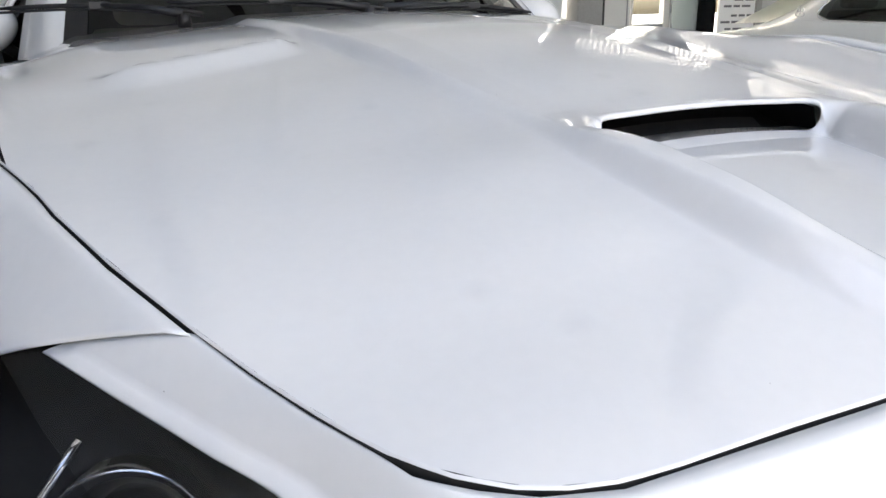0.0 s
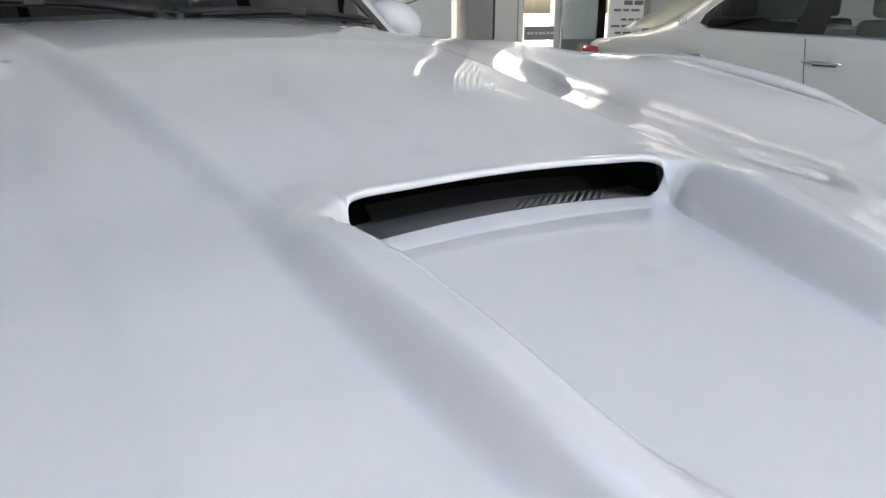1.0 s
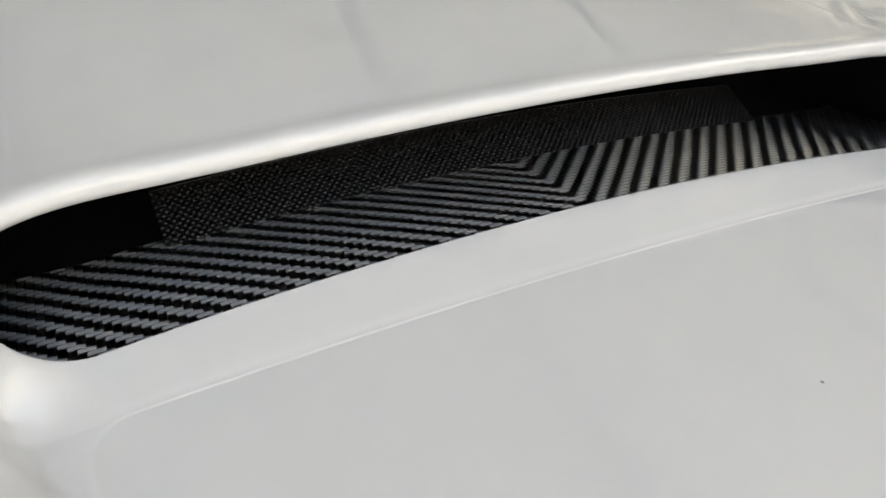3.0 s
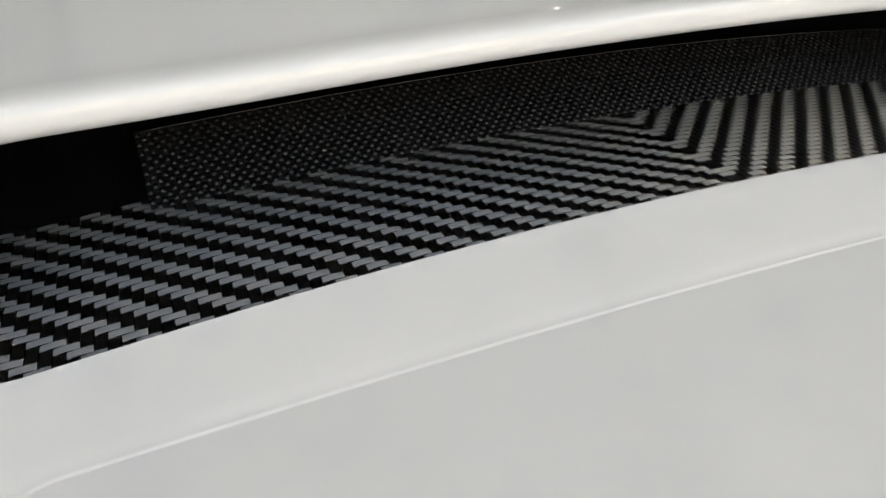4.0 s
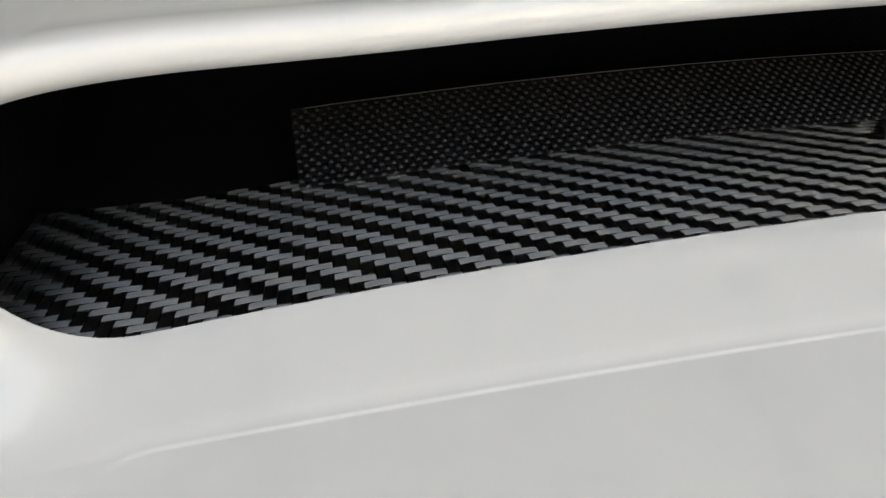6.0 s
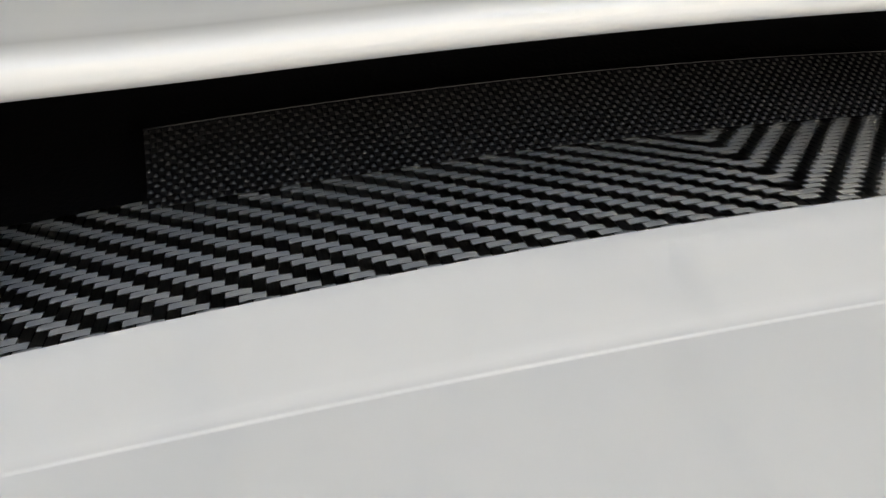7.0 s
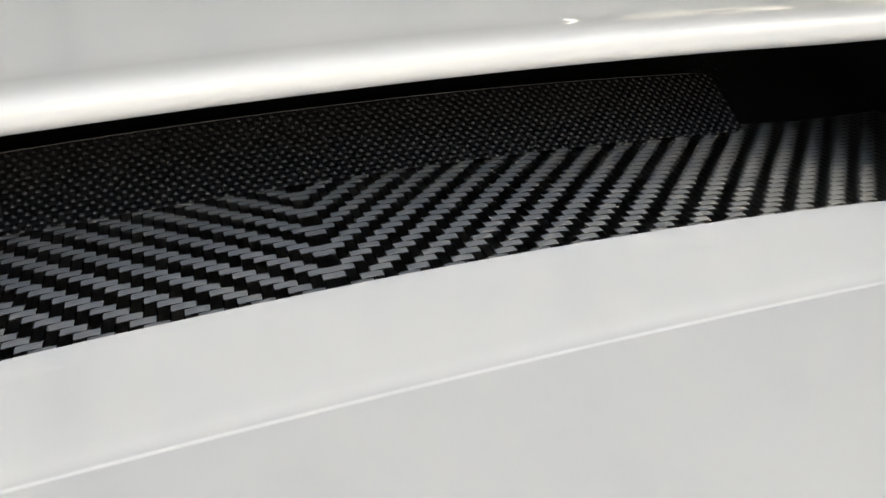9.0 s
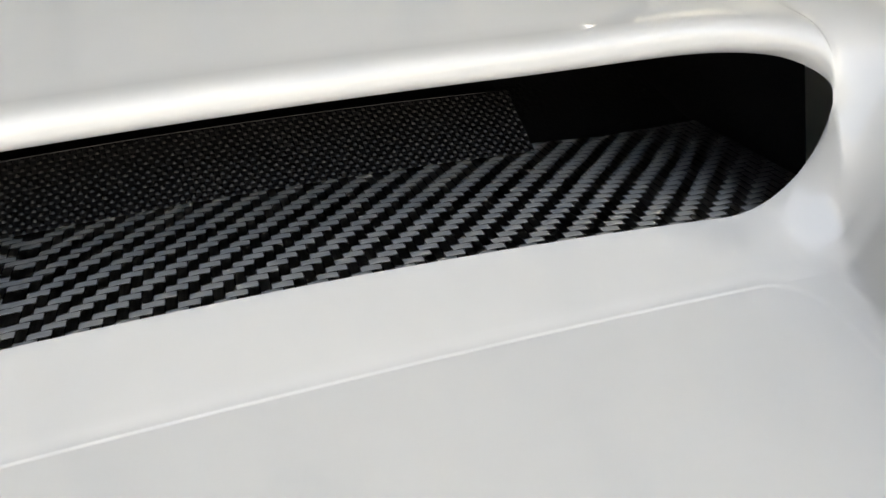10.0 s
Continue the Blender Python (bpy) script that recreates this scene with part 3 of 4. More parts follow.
def screen_point(x, v):
    y = cowl_y(x) + .10
    z = upper(x, cowl_y(x)) - .008
    top = 1.83 + .12 * x * x
    return Vector((x * (1 - .14 * v), y + (top - y) * v, z + (1.372 - .10 * x * x - z) * v + .03 * v * (1 - v)))


rows = [[tuple(screen_point(-.76 + 1.52 * i / 30, k / 12)) for k in range(13)] for i in range(31)]
ws = skin("windscreen", rows, WIND_GLASS, car, "green tinted curved windscreen", face=(0, -.4, .9))
ws.visible_shadow = False
for sx in (-1, 1):
    rows = []
    for k in range(14):
        v = k / 12 - .08
        p = screen_point(sx * .76, v)
        q = screen_point(sx * .715, v)
        out = Vector((sx * .06, .075, -.012))
        rows.append([tuple(q + Vector((0, -.002, .003))), tuple(p + Vector((sx * .008, 0, .012))), tuple(p + out * .6 + Vector((0, 0, .010))), tuple(p + out)])
    skin("a_pillar", rows, PAINT, car, thick=.004)
    rows = []
    for k in range(13):
        v = k / 12
        p, q = screen_point(sx * .715, v), screen_point(sx * .66, v)
        rows.append([tuple(q + Vector((0, -.001, .002))), tuple(p + Vector((0, -.002, .004)))])
    skin("black_screen_border", rows, BLACK, car)
# roof, tail and sides: one shell from section to section
shell = []
for y, zr, zb_, xt, xb in [(1.82, 1.362, 1.0, .58, .955), (1.98, 1.378, 1.0, .60, .96), (2.4, 1.37, 1.0, .58, .955), (2.9, 1.29, .99, .54, .955),
                          (3.3, 1.12, .98, .5, .94), (3.6, .98, .95, .5, .90), (3.85, .93, .90, .48, .85)]:
    shell.append([(-xb, y, .25), (-xb - .01, y, .6), (-xb, y, zb_ - .05), (-xb + .05, y, zb_), (-xt - .08, y, zr - .06), (-xt * .7, y, zr - .008), (0, y, zr + .008),
                  (xt * .7, y, zr - .008), (xt + .08, y, zr - .06), (xb - .05, y, zb_), (xb, y, zb_ - .05), (xb + .01, y, .6), (xb, y, .25)])
skin("rear_body", shell, PAINT, car, thick=.01)
liner = [[(x * .975 if abs(x) > .01 else x, y, z - .022) for x, y, z in row] for row in shell[:-1]]
skin("cabin_liner", liner, DARK_TRIM, car, "dark cabin lining", thick=.006)
skin("rear_bulkhead", [[(-.9, 3.0, .25), (.9, 3.0, .25)], [(-.9, 3.0, .95), (.9, 3.0, .95)], [(-.6, 3.0, 1.2), (.6, 3.0, 1.2)]], DARK_TRIM, car)
box("floor_pan", (-.9, -.5, .16), (.9, 3.8, .24), BLACK, car)
box("front_grille", (-.50, -.60, .28), (.50, -.56, .60), BLACK, car, "black oval grille opening", bevel=.015)


def mirror(sx):
    m = new("door_mirror")
    m.parent = car
    tagged(m, "white door mirror")
    bm = bmesh.new()
    bmesh.ops.create_uvsphere(bm, u_segments=28, v_segments=16, radius=1)
    for v in bm.verts:
        x, y, z = v.co
        if y > .35:
            y = .35 + (y - .35) * .1
        v.co = Vector((sx * .91 + x * .10, 1.78 + y * .085, 1.03 + z * .075 - .03 * x * sx * 0 - .015 * (x * sx)))
    part("mirror_shell", bm, PAINT, m)
    bm = bmesh.new()
    bmesh.ops.create_uvsphere(bm, u_segments=24, v_segments=8, radius=1)
    for v in bm.verts:
        v.co = Vector((sx * .91 + v.co.x * .088, 1.81 + v.co.y * .004, 1.03 + v.co.z * .055))
    part("mirror_glass", bm, CHROME, m)
    tube("mirror_arm", [(sx * .83, 1.80, .96), (sx * .86, 1.80, .985), (sx * .88, 1.79, 1.005)], .018, BLACK, m)


mirror(-1), mirror(1)


def wiper(pivot, elbow, tip, name="wiper"):
    w = new(name)
    w.parent = car
    tagged(w, "black windscreen wiper")
    p, e, t = Vector(pivot), Vector(elbow), Vector(tip)
    tube("wiper_pivot", [tuple(p + Vector((0, 0, -.02))), tuple(p + Vector((0, 0, .012))), tuple(p + Vector((0, 0, .016)))], [.017, .015, .006], BLACK, w, n=14)
    tube("wiper_arm", [tuple(p + Vector((0, 0, .012))), tuple(p.lerp(e, .4) + Vector((0, 0, .018))), tuple(e + Vector((0, 0, .014)))], [.013, .009, .006], BLACK, w)
    d = (t - p).normalized()
    a, b = e - d * .25, e + d * .25
    pts = [a.lerp(b, k / 10) + Vector((0, 0, .012 * math.sin(math.pi * k / 10))) for k in range(11)]
    tube("wiper_blade", [tuple(q) for q in pts], [.003] + [.006] * 9 + [.003], BLACK, w)
    tube("wiper_rubber", [tuple(q + Vector((0, .002, -.009))) for q in pts], .0035, RUBBER, w, n=6)
    box("wiper_clip", tuple(e + Vector((-.022, -.009, .004))), tuple(e + Vector((.022, .009, .022))), BLACK, w, bevel=.003)


wiper((-.04, 1.06, 1.05), (-.25, 1.11, 1.072), (-.47, 1.17, 1.07))
wiper((.0, 1.075, 1.05), (.28, 1.13, 1.052), (.55, 1.26, 1.035))
wiper((-.45, 1.21, 1.045), (-.63, 1.30, 1.068), (-.81, 1.40, 1.06))

# cabin seen through the screen
box("dashboard", (-.66, 1.45, .80), (.66, 1.80, 1.00), DARK_TRIM, car, "dark dashboard top", bevel=.05, smooth=True)
for sx in (-1, 1):
    st = new("seat")
    st.parent = car
    tagged(st, "pale leather car seat")
    box("backrest", (sx * .36 - .22, 2.45, .45), (sx * .36 + .22, 2.62, 1.02), LEATHER, st, bevel=.06, smooth=True)
    box("headrest", (sx * .36 - .12, 2.50, 1.03), (sx * .36 + .12, 2.62, 1.22), LEATHER, st, bevel=.05, smooth=True)
rw = [(.36 + .18 * math.cos(a * math.pi / 12), 2.05 + .02 * math.sin(a), .96 + .18 * math.sin(a * math.pi / 12)) for a in range(25)]
tube("steering_wheel", rw, .014, DARK_TRIM, car)


def wheel(parent, at, r, sx):
    wh = new("wheel")
    wh.parent = parent
    x, y, z = at

    def ring(name, prof, mat, label=""):
        n = 40
        rr = [[(x + sx * d, y + q * math.cos(2 * math.pi * k / n), z + q * math.sin(2 * math.pi * k / n)) for k in range(n)] for d, q in prof]
        return skin(name, rr, mat, wh, label, closed=True)
    ring("tyre", [(-.10, r * .74), (-.10, r * .96), (-.08, r), (.08, r), (.10, r * .96), (.10, r * .74)], TYRE)
    ring("rim", [(-.02, .002), (.03, .03), (.03, r * .2), (.02, r * .6), (.06, r * .70), (.095, r * .75), (.095, r * .73)], DARK_METAL, "dark alloy rim")
    for k in range(7):
        a = 2 * math.pi * k / 7
        p = [(x + sx * .06, y + q * math.cos(a), z + q * math.sin(a)) for q in (r * .12, r * .4, r * .71)]
        tube("spoke", p, [.022, .016, .02], POST_LIGHT, wh, n=8)


for sx in (-1, 1):
    wheel(car, (sx * .86, .12, .34), .34, sx)
    wheel(car, (sx * .86, 3.05, .34), .34, sx)

for sx in (-1, 1):
    rows = []
    for k in range(13):
        y = 1.95 + .80 * k / 12
        zr = table([(1.82, 1.362), (1.98, 1.378), (2.4, 1.37), (2.9, 1.29)], y)
        xt = table([(1.82, .58), (1.98, .60), (2.4, .58), (2.9, .54)], y) + .08
        lo_, hi_ = .10, .86 - .5 * smooth01(2.45, 2.75, y)
        rows.append([(sx * (.91 + (xt - .91) * w + .004), y, 1.0 + (zr - .06 - 1.0) * w + .003) for w in (lo_, (lo_ + hi_) / 2, hi_)])
    skin("side_window", rows, SIDE_GLASS, car, "dark side window", face=(sx, 0, .4))
    skin("door", [[(sx * .972, y, z) for z in (.28, .6, .94)] for y in (1.70, 1.78, 1.86)], PAINT, car, thick=.006)
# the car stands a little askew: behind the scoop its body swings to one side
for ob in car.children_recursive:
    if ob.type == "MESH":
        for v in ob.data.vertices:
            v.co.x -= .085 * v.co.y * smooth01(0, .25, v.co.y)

# ---- the saloon beside it ----
SX = 3.3
saloon = thing("saloon_car", "ivory white four-door saloon with dark windows, parked alongside", "car")


def saloon_side(y):
    """Half width, belt height and roof height along the car."""
    belt = table([(-.6, .62), (.0, .80), (.8, .87), (1.6, .915), (2.4, .935), (2.9, .955), (3.3, .90), (3.75, .86), (3.95, .80)], y)
    roof = table([(.55, .93), (1.0, 1.16), (1.45, 1.34), (1.9, 1.40), (2.4, 1.385), (2.8, 1.27), (3.1, 1.10), (3.45, .95), (3.95, .88)], y)
    bulge = table([(-.8, .22), (-.6, .10), (-.2, .03), (.6, 0), (3.0, 0), (3.5, .03), (3.8, .09), (3.98, .2)], y)
    return bulge, belt, roof


rows = []
for i in range(86):
    y = -.8 + 4.78 * i / 85
    b, belt, roof = saloon_side(y)
    low = max(arch(y, .02, .36), arch(y, 3.02, .36), .22)
    left = []
    for k in range(9):
        w = k / 8
        z = low + (belt - low) * w
        left.append((SX + b + .03 * (2 * w - 1) ** 2 - .012 * math.exp(-((w - .72) / .09) ** 2), y, z))
    left.append((SX + b + .05, y, belt + .012))
    right = [(2 * SX + 1.9 - p[0], y, p[2]) for p in left[::-1]]
    rows.append(left + [(SX + .95, y, belt + .05)] + right)
skin("body_side", rows, IVORY, saloon, "ivory painted lower body", thick=.004)


def cabin_x(y, w):
    """The cabin's side, from belt (0) to roof (1)."""
    b, belt, roof = saloon_side(y)
    return SX + b + .055 + .26 * w ** 1.25, belt + .012 + (roof - .05 - belt) * w


# roof with pillars round the windows: rails and pillars as sheets
rows = []
for i in range(50):
    y = .55 + 3.4 * i / 49
    x0, z0 = cabin_x(y, 1.0)
    b, belt, roof = saloon_side(y)
    c = SX + .95
    rows.append([(x0, y, z0), (x0 + .06, y, z0 + .035), (x0 + .2, y, roof - .002), (c, y, roof + .01), (2 * c - x0 - .2, y, roof - .002), (2 * c - x0 - .06, y, z0 + .035), (2 * c - x0, y, z0)])
skin("roof", rows, IVORY, saloon, thick=.004)


def saloon_patch(name, ya, yb, w0, w1, mat, off=0.0, label="", n=14, shape=None):
    """A sheet on the cabin's side between two stations; shape(s) gives the lower and upper bound there."""
    rows = []
    for i in range(n + 1):
        s = i / n
        y = ya + (yb - ya) * s
        a, b = shape(s) if shape else (w0, w1)
        r = []
        for k in range(7):
            x, z = cabin_x(y, a + (b - a) * k / 6)
            r.append((x - off, y, z))
        rows.append(r)
    return skin(name, rows, mat, saloon, label, face=(-1, 0, .3))


saloon_patch("c_pillar", 2.70, 3.95, 0, 1, IVORY, label="ivory rear pillar")
saloon_patch("a_pillar", .55, .95, 0, 1, IVORY)
g = saloon_patch("rear_door_glass", 2.08, 2.76, .02, .86, PRIVACY_GLASS, .004, "dark rear door glass", shape=lambda s: (.02 + .10 * smooth01(.86, 1, s), .90 - .10 * s - .42 * smooth01(.72, 1, s)))
g2 = saloon_patch("front_door_glass", 1.0, 1.93, .02, .88, SIDE_GLASS, .004, "dark front door glass", shape=lambda s: (.02, .25 + .64 * smooth01(0, .45, s)))
g.visible_shadow = g2.visible_shadow = False
saloon_patch("b_pillar", 1.92, 2.09, 0, 1, BLACK, .006, "black centre pillar")
saloon_patch("upper_frame", .95, 2.76, .88, 1, IVORY, .001)
saloon_patch("upper_frame_rear", 2.5, 2.76, .30, 1, IVORY, -.002, shape=lambda s: (.86 - .30 * s, 1))
# chrome line round the windows
tr = []
for i in range(30):
    s = i / 29
    x, z = cabin_x(.98 + 1.72 * s, .0)
    tr.append((x - .006, .98 + 1.72 * s, z + .004))
for q, w in ((2.745, .07), (2.775, .16), (2.768, .28), (2.735, .42), (2.66, .60), (2.55, .74), (2.40, .81), (2.1, .89), (1.6, .89)):
    x, z = cabin_x(q, w)
    tr.append((x - .007, q, z))
tube("window_trim", tr, .005, CHROME, saloon, "chrome window line", n=6)
for y in (1.17, 2.005, 3.0):
    pts = []
    for k in range(12):
        z = .30 + (.925 - .30) * k / 11
        w = (z - .22) / (.925 - .22)
        yy = y - .22 * (.925 - z) if y != 3.0 else 2.70 + .24 * smooth01(.9, .45, z) - .04
        b, belt, roof = saloon_side(yy)
        pts.append((SX + b + .03 * (2 * w - 1) ** 2 - .012 * math.exp(-((w - .72) / .09) ** 2) - .0006, yy, z))
    tube("door_gap", pts, .002, GAP, saloon, n=6)


def door_handle(y, z):
    h = new("door_handle")
    h.parent = saloon
    tagged(h, "chrome door handle")
    b = SX + saloon_side(y)[0] - .012
    box("handle_recess", (b - .001, y - .075, z - .012), (b + .012, y + .06, z + .014), DARK_METAL, h, bevel=.005)
    tube("handle_bar", [(b - .002, y - .115, z + .004), (b - .020, y - .085, z + .006), (b - .026, y, z + .009), (b - .022, y + .085, z + .008), (b - .004, y + .115, z + .005)], [.006, .010, .011, .010, .006], CHROME, h)


door_handle(1.86, .80), door_handle(2.74, .80)
# rear lamp, flat badge shape, plate wheels
bm = bmesh.new()
bmesh.ops.create_cube(bm, size=1)
for v in bm.verts:
    v.co = Vector((SX + .075 + v.co.x * .14 + (.05 if v.co.y > 0 else 0), 3.79 + v.co.y * .22, .785 + v.co.z * (.10 if v.co.y > 0 else .055)))
bmesh.ops.bevel(bm, geom=list(bm.edges), offset=.015, segments=3, affect="EDGES")
part("tail_lamp", bm, RED, saloon, "red tail lamp")
bx, bz = cabin_x(2.905, .14)
badge = new("badge")
badge.parent = saloon
for k, (dy, h) in enumerate(((-.022, .045), (0, .06), (.022, .045))):
    tube("badge_bar", [(bx - .004, 2.905 + dy * 1.2, bz + .005), (bx + .002 - .004, 2.905 + dy * .9, bz + h)], .004, CHROME, badge, n=6)
tube("badge_ring", [(bx - .004, 2.905 + .034 * math.cos(a * .5236), bz + .005 + .018 * math.sin(a * .5236)) for a in range(13)], .003, CHROME, badge, n=6)
for sy in (.02, 3.02):
    wheel(saloon, (SX + .10, sy, .34), .34, -1)
    wheel(saloon, (SX + 1.80, sy, .34), .34, 1)
box("cabin_floor", (SX + .1, -.4, .2), (SX + 1.8, 3.6, .5), DARK_TRIM, saloon)
for k, (yy, xx) in enumerate(((1.75, .5), (1.75, 1.4), (2.75, .5), (2.75, 1.4))):
    st = new("seat")
    st.parent = saloon
    tagged(st, "pale leather seat with a headrest")
    box("backrest", (SX + xx - .24, yy - .02, .5), (SX + xx + .24, yy + .14, 1.02), LEATHER if k < 2 else DARK_TRIM, st, bevel=.05, smooth=True)
    box("headrest", (SX + xx - .13, yy + .02, 1.03), (SX + xx + .13, yy + .13, 1.20), LEATHER if k < 2 else DARK_TRIM, st, bevel=.04, smooth=True)
rows = [[tuple((SX + .95 + (i / 8 - .5) * 1.3, 2.75 + .95 * k / 6, 1.30 - .36 * k / 6)) for k in range(7)] for i in range(9)]
skin("rear_window", rows, SIDE_GLASS, saloon, face=(0, .4, .9)).visible_shadow = False

# ---- the ground, canopy and building ----
tagged(box("ground", (-400, -400, -.1), (400, 400, 0), FLOOR), "pale smooth concrete ground under the cars", "ground", kind="structure")
CZ = 3.6
# unseen dark strip, added so the ground throws less light onto the ceiling
tagged(box("road", (5.7, -40, 0), (12.3, 40, .006), material("dark_bounce_strip", (0.055, 0.056, 0.058), 0.85, noise_scale=1.5, vary=0.2, bump=0.4, bump_scale=120)), "dark ground strip added out of view to cut bounce onto the ceiling", "road", kind="structure")
tagged(box("ceiling", (-3.4, -.7, CZ), (9.4, 5.8, CZ + .2), CEIL), "white canopy ceiling with straight board joints", "ceiling", kind="structure")
for k in range(-1, 3):
    x = 1.52 + 2.3 * k
    tagged(box("trim", (x - .08, -.7, CZ - .010), (x + .08, 5.6, CZ - .004), CEIL_JOINT), "dark joint between ceiling boards", "trim", kind="structure")


def downlight(x, y):
    d = thing("downlight", "unlit recessed downlight in the canopy ceiling", "lamp", (x, y, CZ), "canopy downlights")
    n = 28

    def ring(name, prof, mat, label=""):
        rr = [[(q * math.cos(2 * math.pi * k / n), q * math.sin(2 * math.pi * k / n), z) for k in range(n)] for q, z in prof]
        return skin(name, rr, mat, d, label, closed=True)
    ring("bezel", [(.145, -.002), (.145, -.014), (.12, -.018), (.105, -.012)], PLAQUE, "grey bezel")
    ring("reflector", [(.105, -.012), (.09, -.008), (.04, -.006), (.001, -.006)], BLACK, "dark reflector")


for i in range(3):
    for j in range(2):
        downlight(.10 + 2.5 * i, 1.25 + 3.0 * j)

def wall_piece(name, x0, x1, z0, z1, mat, label, y0=5.6, y1=5.8):
    return tagged(box(name, (x0, y0, z0), (x1, y1, z1), mat, bevel=.004), label, "wall", kind="structure")


wall_piece("wall_north", -3.4, 3.30, 0, CZ, WALL, "white plastered wall with faint stains")
wall_piece("wall_north_end", 5.72, 6.55, 0, CZ, GREY_WALL, "grey plastered wall beside the sign")
wall_piece("wall_north_head", 3.30, 5.72, 3.3, CZ, WALL, "white plastered wall over the glass doors")
# dark wall added out of view: it holds back light from the left
tagged(box("wall_west", (-3.6, -4.5, 0), (-3.4, 5.8, CZ + 1.2), material("dark_light_block", (0.03, 0.03, 0.032), 0.6, noise_scale=1.0, vary=0.1)), "dark wall added out of view to keep light off left-facing panels", "wall", kind="structure")
# unseen wall added to hide the low south sky; its grey sets the bounce
tagged(box("wall_south", (-30, -11.4, 0), (13, -11, 6.0), material("grey_light_block", (0.17, 0.185, 0.215), 0.8, noise_scale=0.7, vary=0.1)), "plain grey wall added out of view to block the low south sky", "wall", kind="structure")
post = thing("post", "dark grey steel post of the canopy", "post")
box("post_face", (3.32, 5.40, 0), (3.60, 5.60, CZ), POST, post, bevel=.01)
box("post_edge", (3.60, 5.44, 0), (3.65, 5.60, CZ), BLACK, post, bevel=.004)
jamb = thing("door_jamb", "light grey door jamb with a narrow groove", "jamb")
box("jamb_face", (3.655, 5.48, 0), (3.98, 5.60, 2.6), POST_LIGHT, jamb, bevel=.008)
box("jamb_groove", (3.935, 5.475, 0), (3.945, 5.485, 2.6), PLAQUE, jamb)
gd = thing("glass_door", "clear glass entrance door with a slim pale frame", "door")
box("pane", (4.02, 5.52, .05), (4.40, 5.53, 2.55), CLEAR, gd).visible_shadow = False
box("pane", (4.50, 5.52, .05), (5.10, 5.53, 2.55), CLEAR, gd).visible_shadow = False
box("door_rail", (4.0, 5.49, .0), (4.02, 5.56, 2.6), POST_LIGHT, gd, bevel=.004)
box("door_rail", (4.40, 5.49, .0), (4.50, 5.56, 2.6), POST_LIGHT, gd, bevel=.004)
tube("pull_bar", [(4.45, 5.45, .5), (4.45, 5.45, 1.9)], .012, CHROME, gd)
wall_piece("wall_north_inner", 4.56, 5.13, .8, 2.6, WALL, "white plastered panel beside the sign", 5.575, 5.60)
plq = thing("plaque", "grey door plaque with a line of unreadable print", "plaque")
box("plate", (4.04, 5.495, .80), (4.52, 5.515, .93), PLAQUE, plq, bevel=.003)
for k in range(9):
    box("print_bar", (4.07 + k * .048, 5.492, .853), (4.07 + k * .048 + (.030 if k % 3 else .040), 5.496, .878), POST_LIGHT, plq)
sg = thing("sign_board", "white sign board with lines of small grey print", "sign")
box("board", (5.13, 5.50, .72), (5.62, 5.53, 1.75), SIGN, sg, bevel=.003)
rng_ = random.Random(4)
for k, z in enumerate((1.58, 1.38, 1.16, 1.085, .99, .925, .855, .79)):
    x = 5.60 - (.05 if k % 2 else 0)
    big = .022 if k == 2 else .011
    for _ in range(3 if k != 2 else 2):
        w = rng_.uniform(.07, .13)
        if x - w < 5.15:
            break
        box("print_bar", (x - w, 5.496, z - big), (x, 5.501, z + big), INK, sg)
        x -= w + .03
box("skirting_panel", (4.52, 5.535, 0), (5.62, 5.58, .80), PLAQUE, sg, "grey panel below the sign", bevel=.004)
box("sign_edge", (5.625, 5.48, .0), (5.70, 5.60, 2.6), POST, sg, bevel=.004)
# trellis with a sagging cable and a little vine on the white wall
trellis = thing("trellis", "dark wire trellis with a sagging cable and a small vine", "trellis")
for z in (1.175, 1.215, 1.27, 1.34):
    box("slat", (2.25, 5.56, z), (2.80, 5.585, z + .016), INK, trellis)
tube("cable", [(2.40 + .07 * k, 5.57, 1.125 + .014 * (k - 4.5) ** 2 * .35) for k in range(12)], .006, INK, trellis, "thin sagging cable", n=6)
rng_v = random.Random(8)
bm = bmesh.new()
for k in range(150):
    cx, cz, l = rng_v.gauss(2.98, .09), 1.26 + abs(rng_v.gauss(0, .09)) - .05, rng_v.uniform(.018, .034)
    a = rng_v.uniform(0, 6.28)
    p = [Vector((cx + l * math.cos(a + d) * f, 5.565 - rng_v.uniform(0, .03), cz + l * math.sin(a + d) * f)) for d, f in ((0, 1), (1.2, .45), (3.14, .7), (5.0, .45))]
    bm.faces.new([bm.verts.new(q) for q in p])
part("leaves", bm, material("vine_leaf", (0.10, 0.13, 0.05), 0.6, noise_scale=20, vary=0.4), trellis, "small green vine leaves", smooth=False)
# room behind the glass
tagged(box("floor_inside", (3.3, 5.8, -.02), (6.5, 9.0, .012), FLOOR), "pale floor behind the glass doors", "floor", kind="structure")
tagged(box("wall_inside", (3.3, 9.0, 0), (6.5, 9.2, CZ), GREY_WALL), "pale grey wall behind the glass doors", "wall", kind="structure")

# facades across the lane, mirrored in the bonnet's far shoulder
FX = 13.0
WHITE_WALL = material("white_facade", (0.62, 0.64, 0.66), 0.7, noise_scale=0.5, vary=0.05)
GLAZE = material("grey_glazing", (0.09, 0.10, 0.11), 0.15, noise_scale=0.7, vary=0.2)
RENDER_GREY = material("grey_render", (0.16, 0.163, 0.168), 0.8, noise_scale=0.6, vary=0.10)
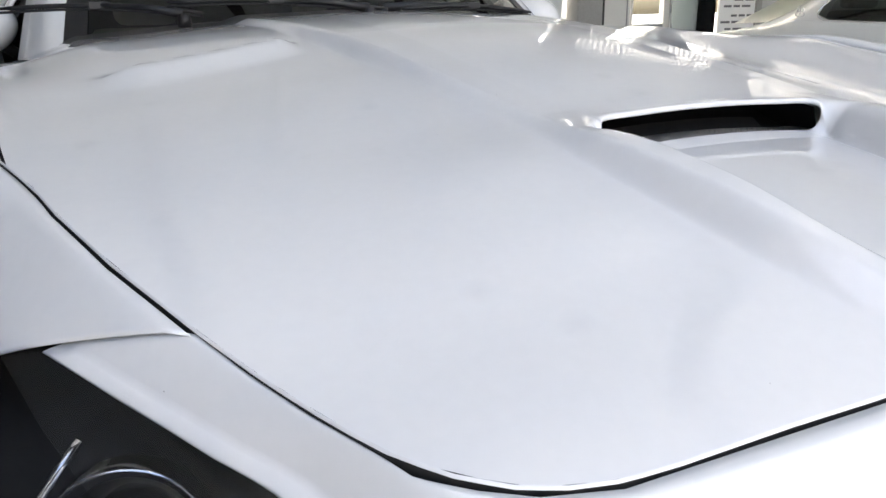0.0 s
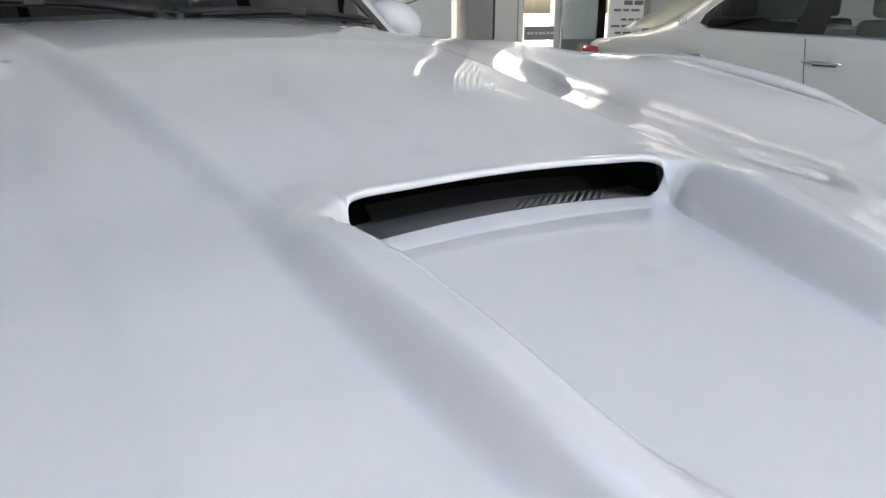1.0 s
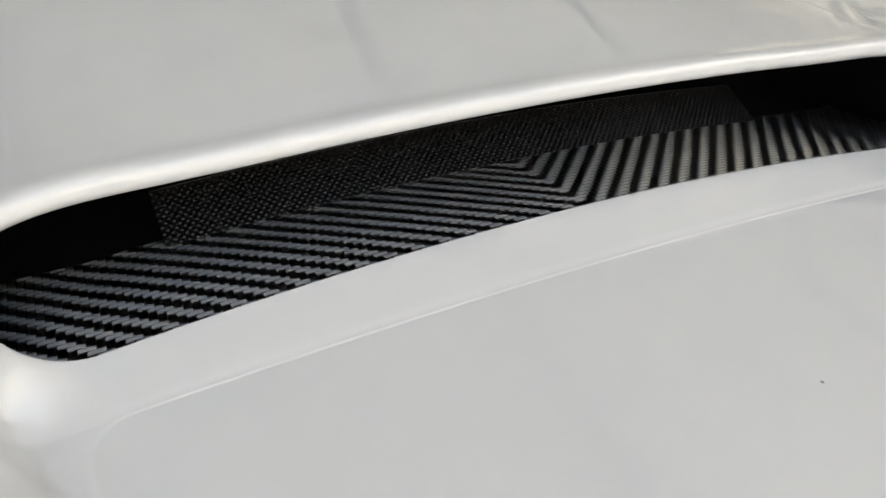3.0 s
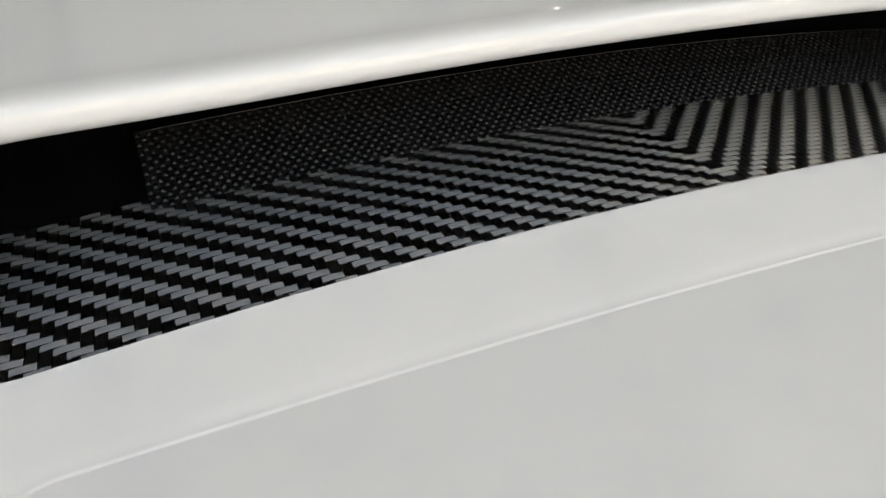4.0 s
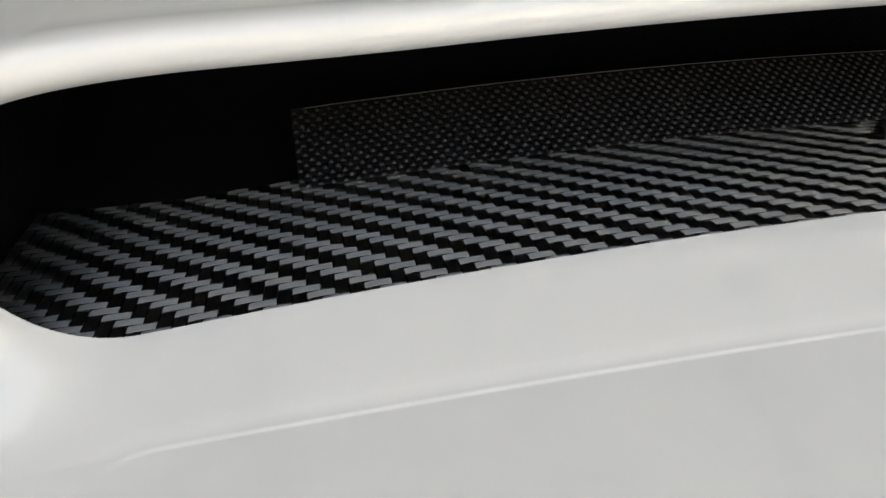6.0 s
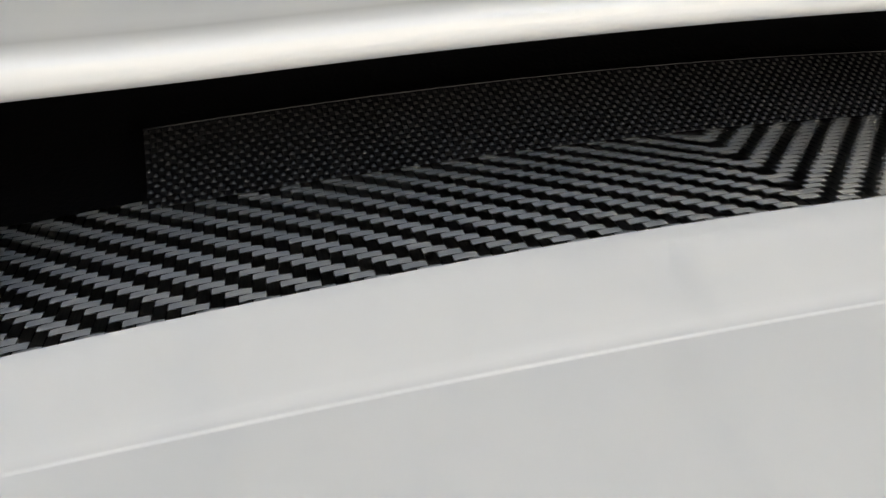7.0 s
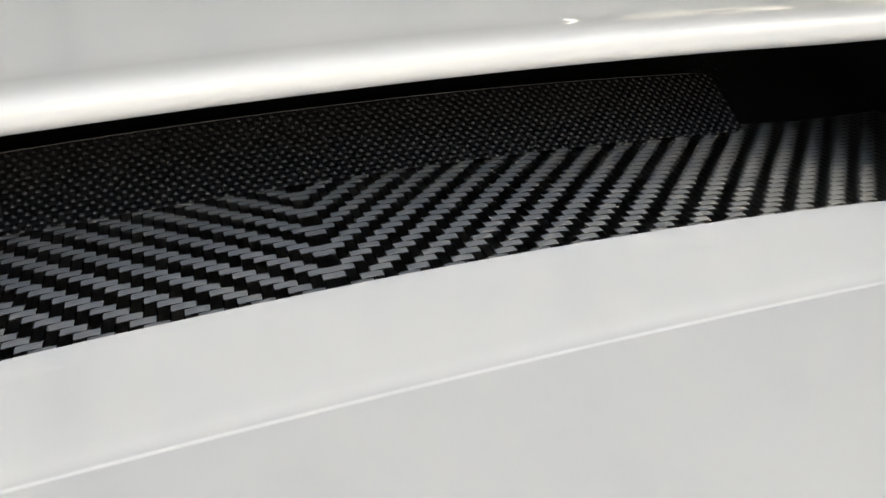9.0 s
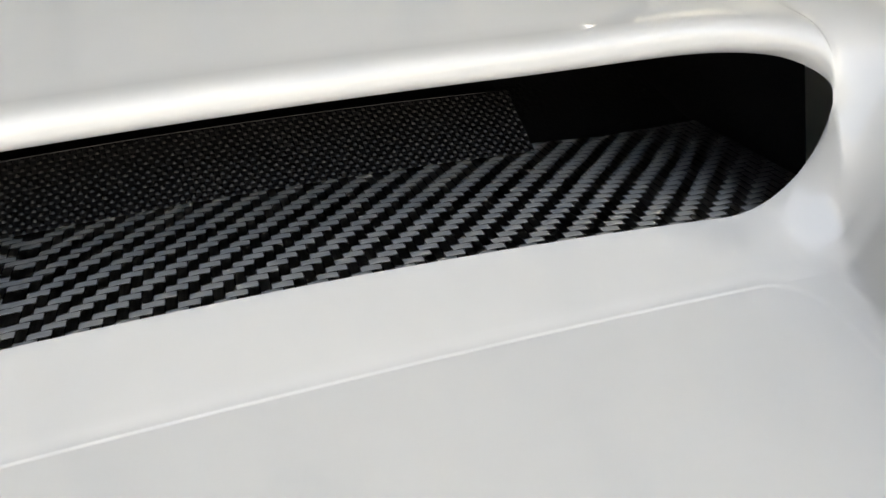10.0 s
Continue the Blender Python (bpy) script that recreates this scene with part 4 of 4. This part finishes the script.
HEDGE = material("trailing_hedge", (0.10, 0.115, 0.07), 0.9, noise_scale=1.5, vary=0.5, bump=1.0, bump_scale=8)


def facade_window(parent, x, y, z, w, h):
    win = new("window")
    win.parent = parent
    box("pane", (x - .02, y, z), (x - .004, y + w, z + h), GLAZE, win)
    box("sill", (x - .09, y - .08, z - .07), (x - .002, y + w + .08, z), WHITE_WALL, win)
    box("lintel", (x - .05, y - .05, z + h), (x - .002, y + w + .05, z + h + .05), WHITE_WALL, win)
    box("mullion", (x - .045, y + w / 2 - .03, z), (x - .003, y + w / 2 + .03, z + h), WHITE_WALL, win)


def balcony_hedge(parent, x, y0, y1, z0, z1, seed):
    """Trailing leaves over a balcony's edge."""
    rng = random.Random(seed)
    bm = bmesh.new()
    for _ in range(1500):
        c = Vector((x - rng.uniform(.02, .35), rng.uniform(y0, y1), z1 - abs(rng.gauss(0, .45)) * (z1 - z0)))
        a, l = rng.uniform(0, 6.28), rng.uniform(.07, .15)
        u = Vector((rng.uniform(-.4, .4), math.cos(a), math.sin(a))) * l
        w = Vector((rng.uniform(-.4, .4), -math.sin(a), math.cos(a))) * l * .5
        bm.faces.new([bm.verts.new(c + q) for q in (u, w, -u, -w)])
    ob = part("hedge", bm, HEDGE, parent, "trailing green plants over the balcony", smooth=False)
    tagged(ob, "trailing green plants over the balcony", kind="stuff")


fc = thing("office_building", "white rendered building with small windows, grey glazing and a planted balcony", "building")
box("wall", (FX, 4.9, 0), (FX + .4, 13.4, 17), RENDER_GREY, fc)
box("upper_band", (FX - .09, 4.9, 3.72), (FX, 13.4, 16.8), WHITE_WALL, fc, "white upper wall with small windows")
box("roof_edge", (FX - .3, 4.8, 16.8), (FX + .5, 13.5, 17.1), WHITE_WALL, fc, bevel=.02)
for z in (3.92, 6.8, 9.7, 12.6):
    for k in range(4):
        for q in (0, .78):
            facade_window(fc, FX - .09, 11.7 - k * 2.1 - q, z, .55, .34)
for k in range(6):
    box("glazing", (FX - .03, 5.0 + k * 1.38, 2.62), (FX - .003, 6.28 + k * 1.38, 3.72), GLAZE, fc)
    box("glazing_bar", (FX - .07, 6.28 + k * 1.38, 2.56), (FX - .002, 6.38 + k * 1.38, 3.72), RENDER_GREY, fc)
box("ledge", (FX - .32, 4.9, 2.48), (FX, 13.4, 2.56), WHITE_WALL, fc, "white ledge", bevel=.01)
box("planter", (FX - .30, 4.9, 2.14), (FX - .02, 13.4, 2.46), RENDER_GREY, fc)
balcony_hedge(fc, FX - .28, 5.0, 13.2, 1.85, 2.47, 3)
for k in range(7):
    box("baluster", (FX - .30, 5.4 + k * 1.2, 1.55), (FX - .26, 5.45 + k * 1.2, 2.48), WHITE_WALL, fc)
for z in (2.02, 1.80, 1.60):
    box("handrail", (FX - .31, 4.9, z), (FX - .26, 13.4, z + .045), WHITE_WALL, fc)
wing = thing("corner_building", "white corner building with a projecting edge and small windows", "building")
box("wall", (FX - .6, -14, 0), (FX, 4.7, 14.2), RENDER_GREY, wing)
box("white_front", (FX - .68, -14, 3.15), (FX - .6, 4.7, 14.0), WHITE_WALL, wing, "white rendered front")
box("corner_strip", (FX - .80, 4.55, 0), (FX - .55, 4.78, 14.0), WHITE_WALL, wing, bevel=.01)
box("roof_edge", (FX - .85, -14, 14.0), (FX + .1, 4.8, 14.2), WHITE_WALL, wing, bevel=.02)
box("ledge", (FX - .95, -14, 3.02), (FX - .6, 4.7, 3.12), WHITE_WALL, wing, bevel=.01)
for z in (3.7, 6.6, 9.5):
    for k in range(6):
        for q in (0, .8):
            facade_window(wing, FX - .68, 3.2 - k * 2.2 - q, z, .6, .45)
for k in range(9):
    box("glazing", (FX - .63, 3.2 - k * 1.4, 1.1), (FX - .603, 4.4 - k * 1.4, 2.5), GLAZE, wing)
# two unseen slabs, added to block sky and sun and dim the mirrored facades
tagged(box("ceiling_lane", (9.45, -4.0, 4.5), (FX - .1, 5.85, 4.7), CEIL), "plain white slab added out of view to keep sky off the facades", "ceiling", kind="structure")
tagged(box("ceiling_passage", (6.6, 5.85, 4.5), (FX - .1, 13.4, 4.7), CEIL), "plain white slab added out of view to keep sun off the ground", "ceiling", kind="structure")
louvre = thing("transom_louvre", "white ribbed louvre over the glass doors", "louvre")
for k in range(26):
    box("louvre_fin", (3.70 + k * .078, 5.50, 2.66), (3.735 + k * .078, 5.60, 3.28), WHITE_WALL, louvre)
box("louvre_rail", (3.66, 5.47, 2.60), (5.70, 5.60, 2.66), WHITE_WALL, louvre)
box("louvre_rail", (3.66, 5.47, 3.28), (5.70, 5.60, 3.30), WHITE_WALL, louvre)

saloon.location = (0, -.024, .008)
for o in (post, jamb, gd, plq, sg):
    o.location.x += .032
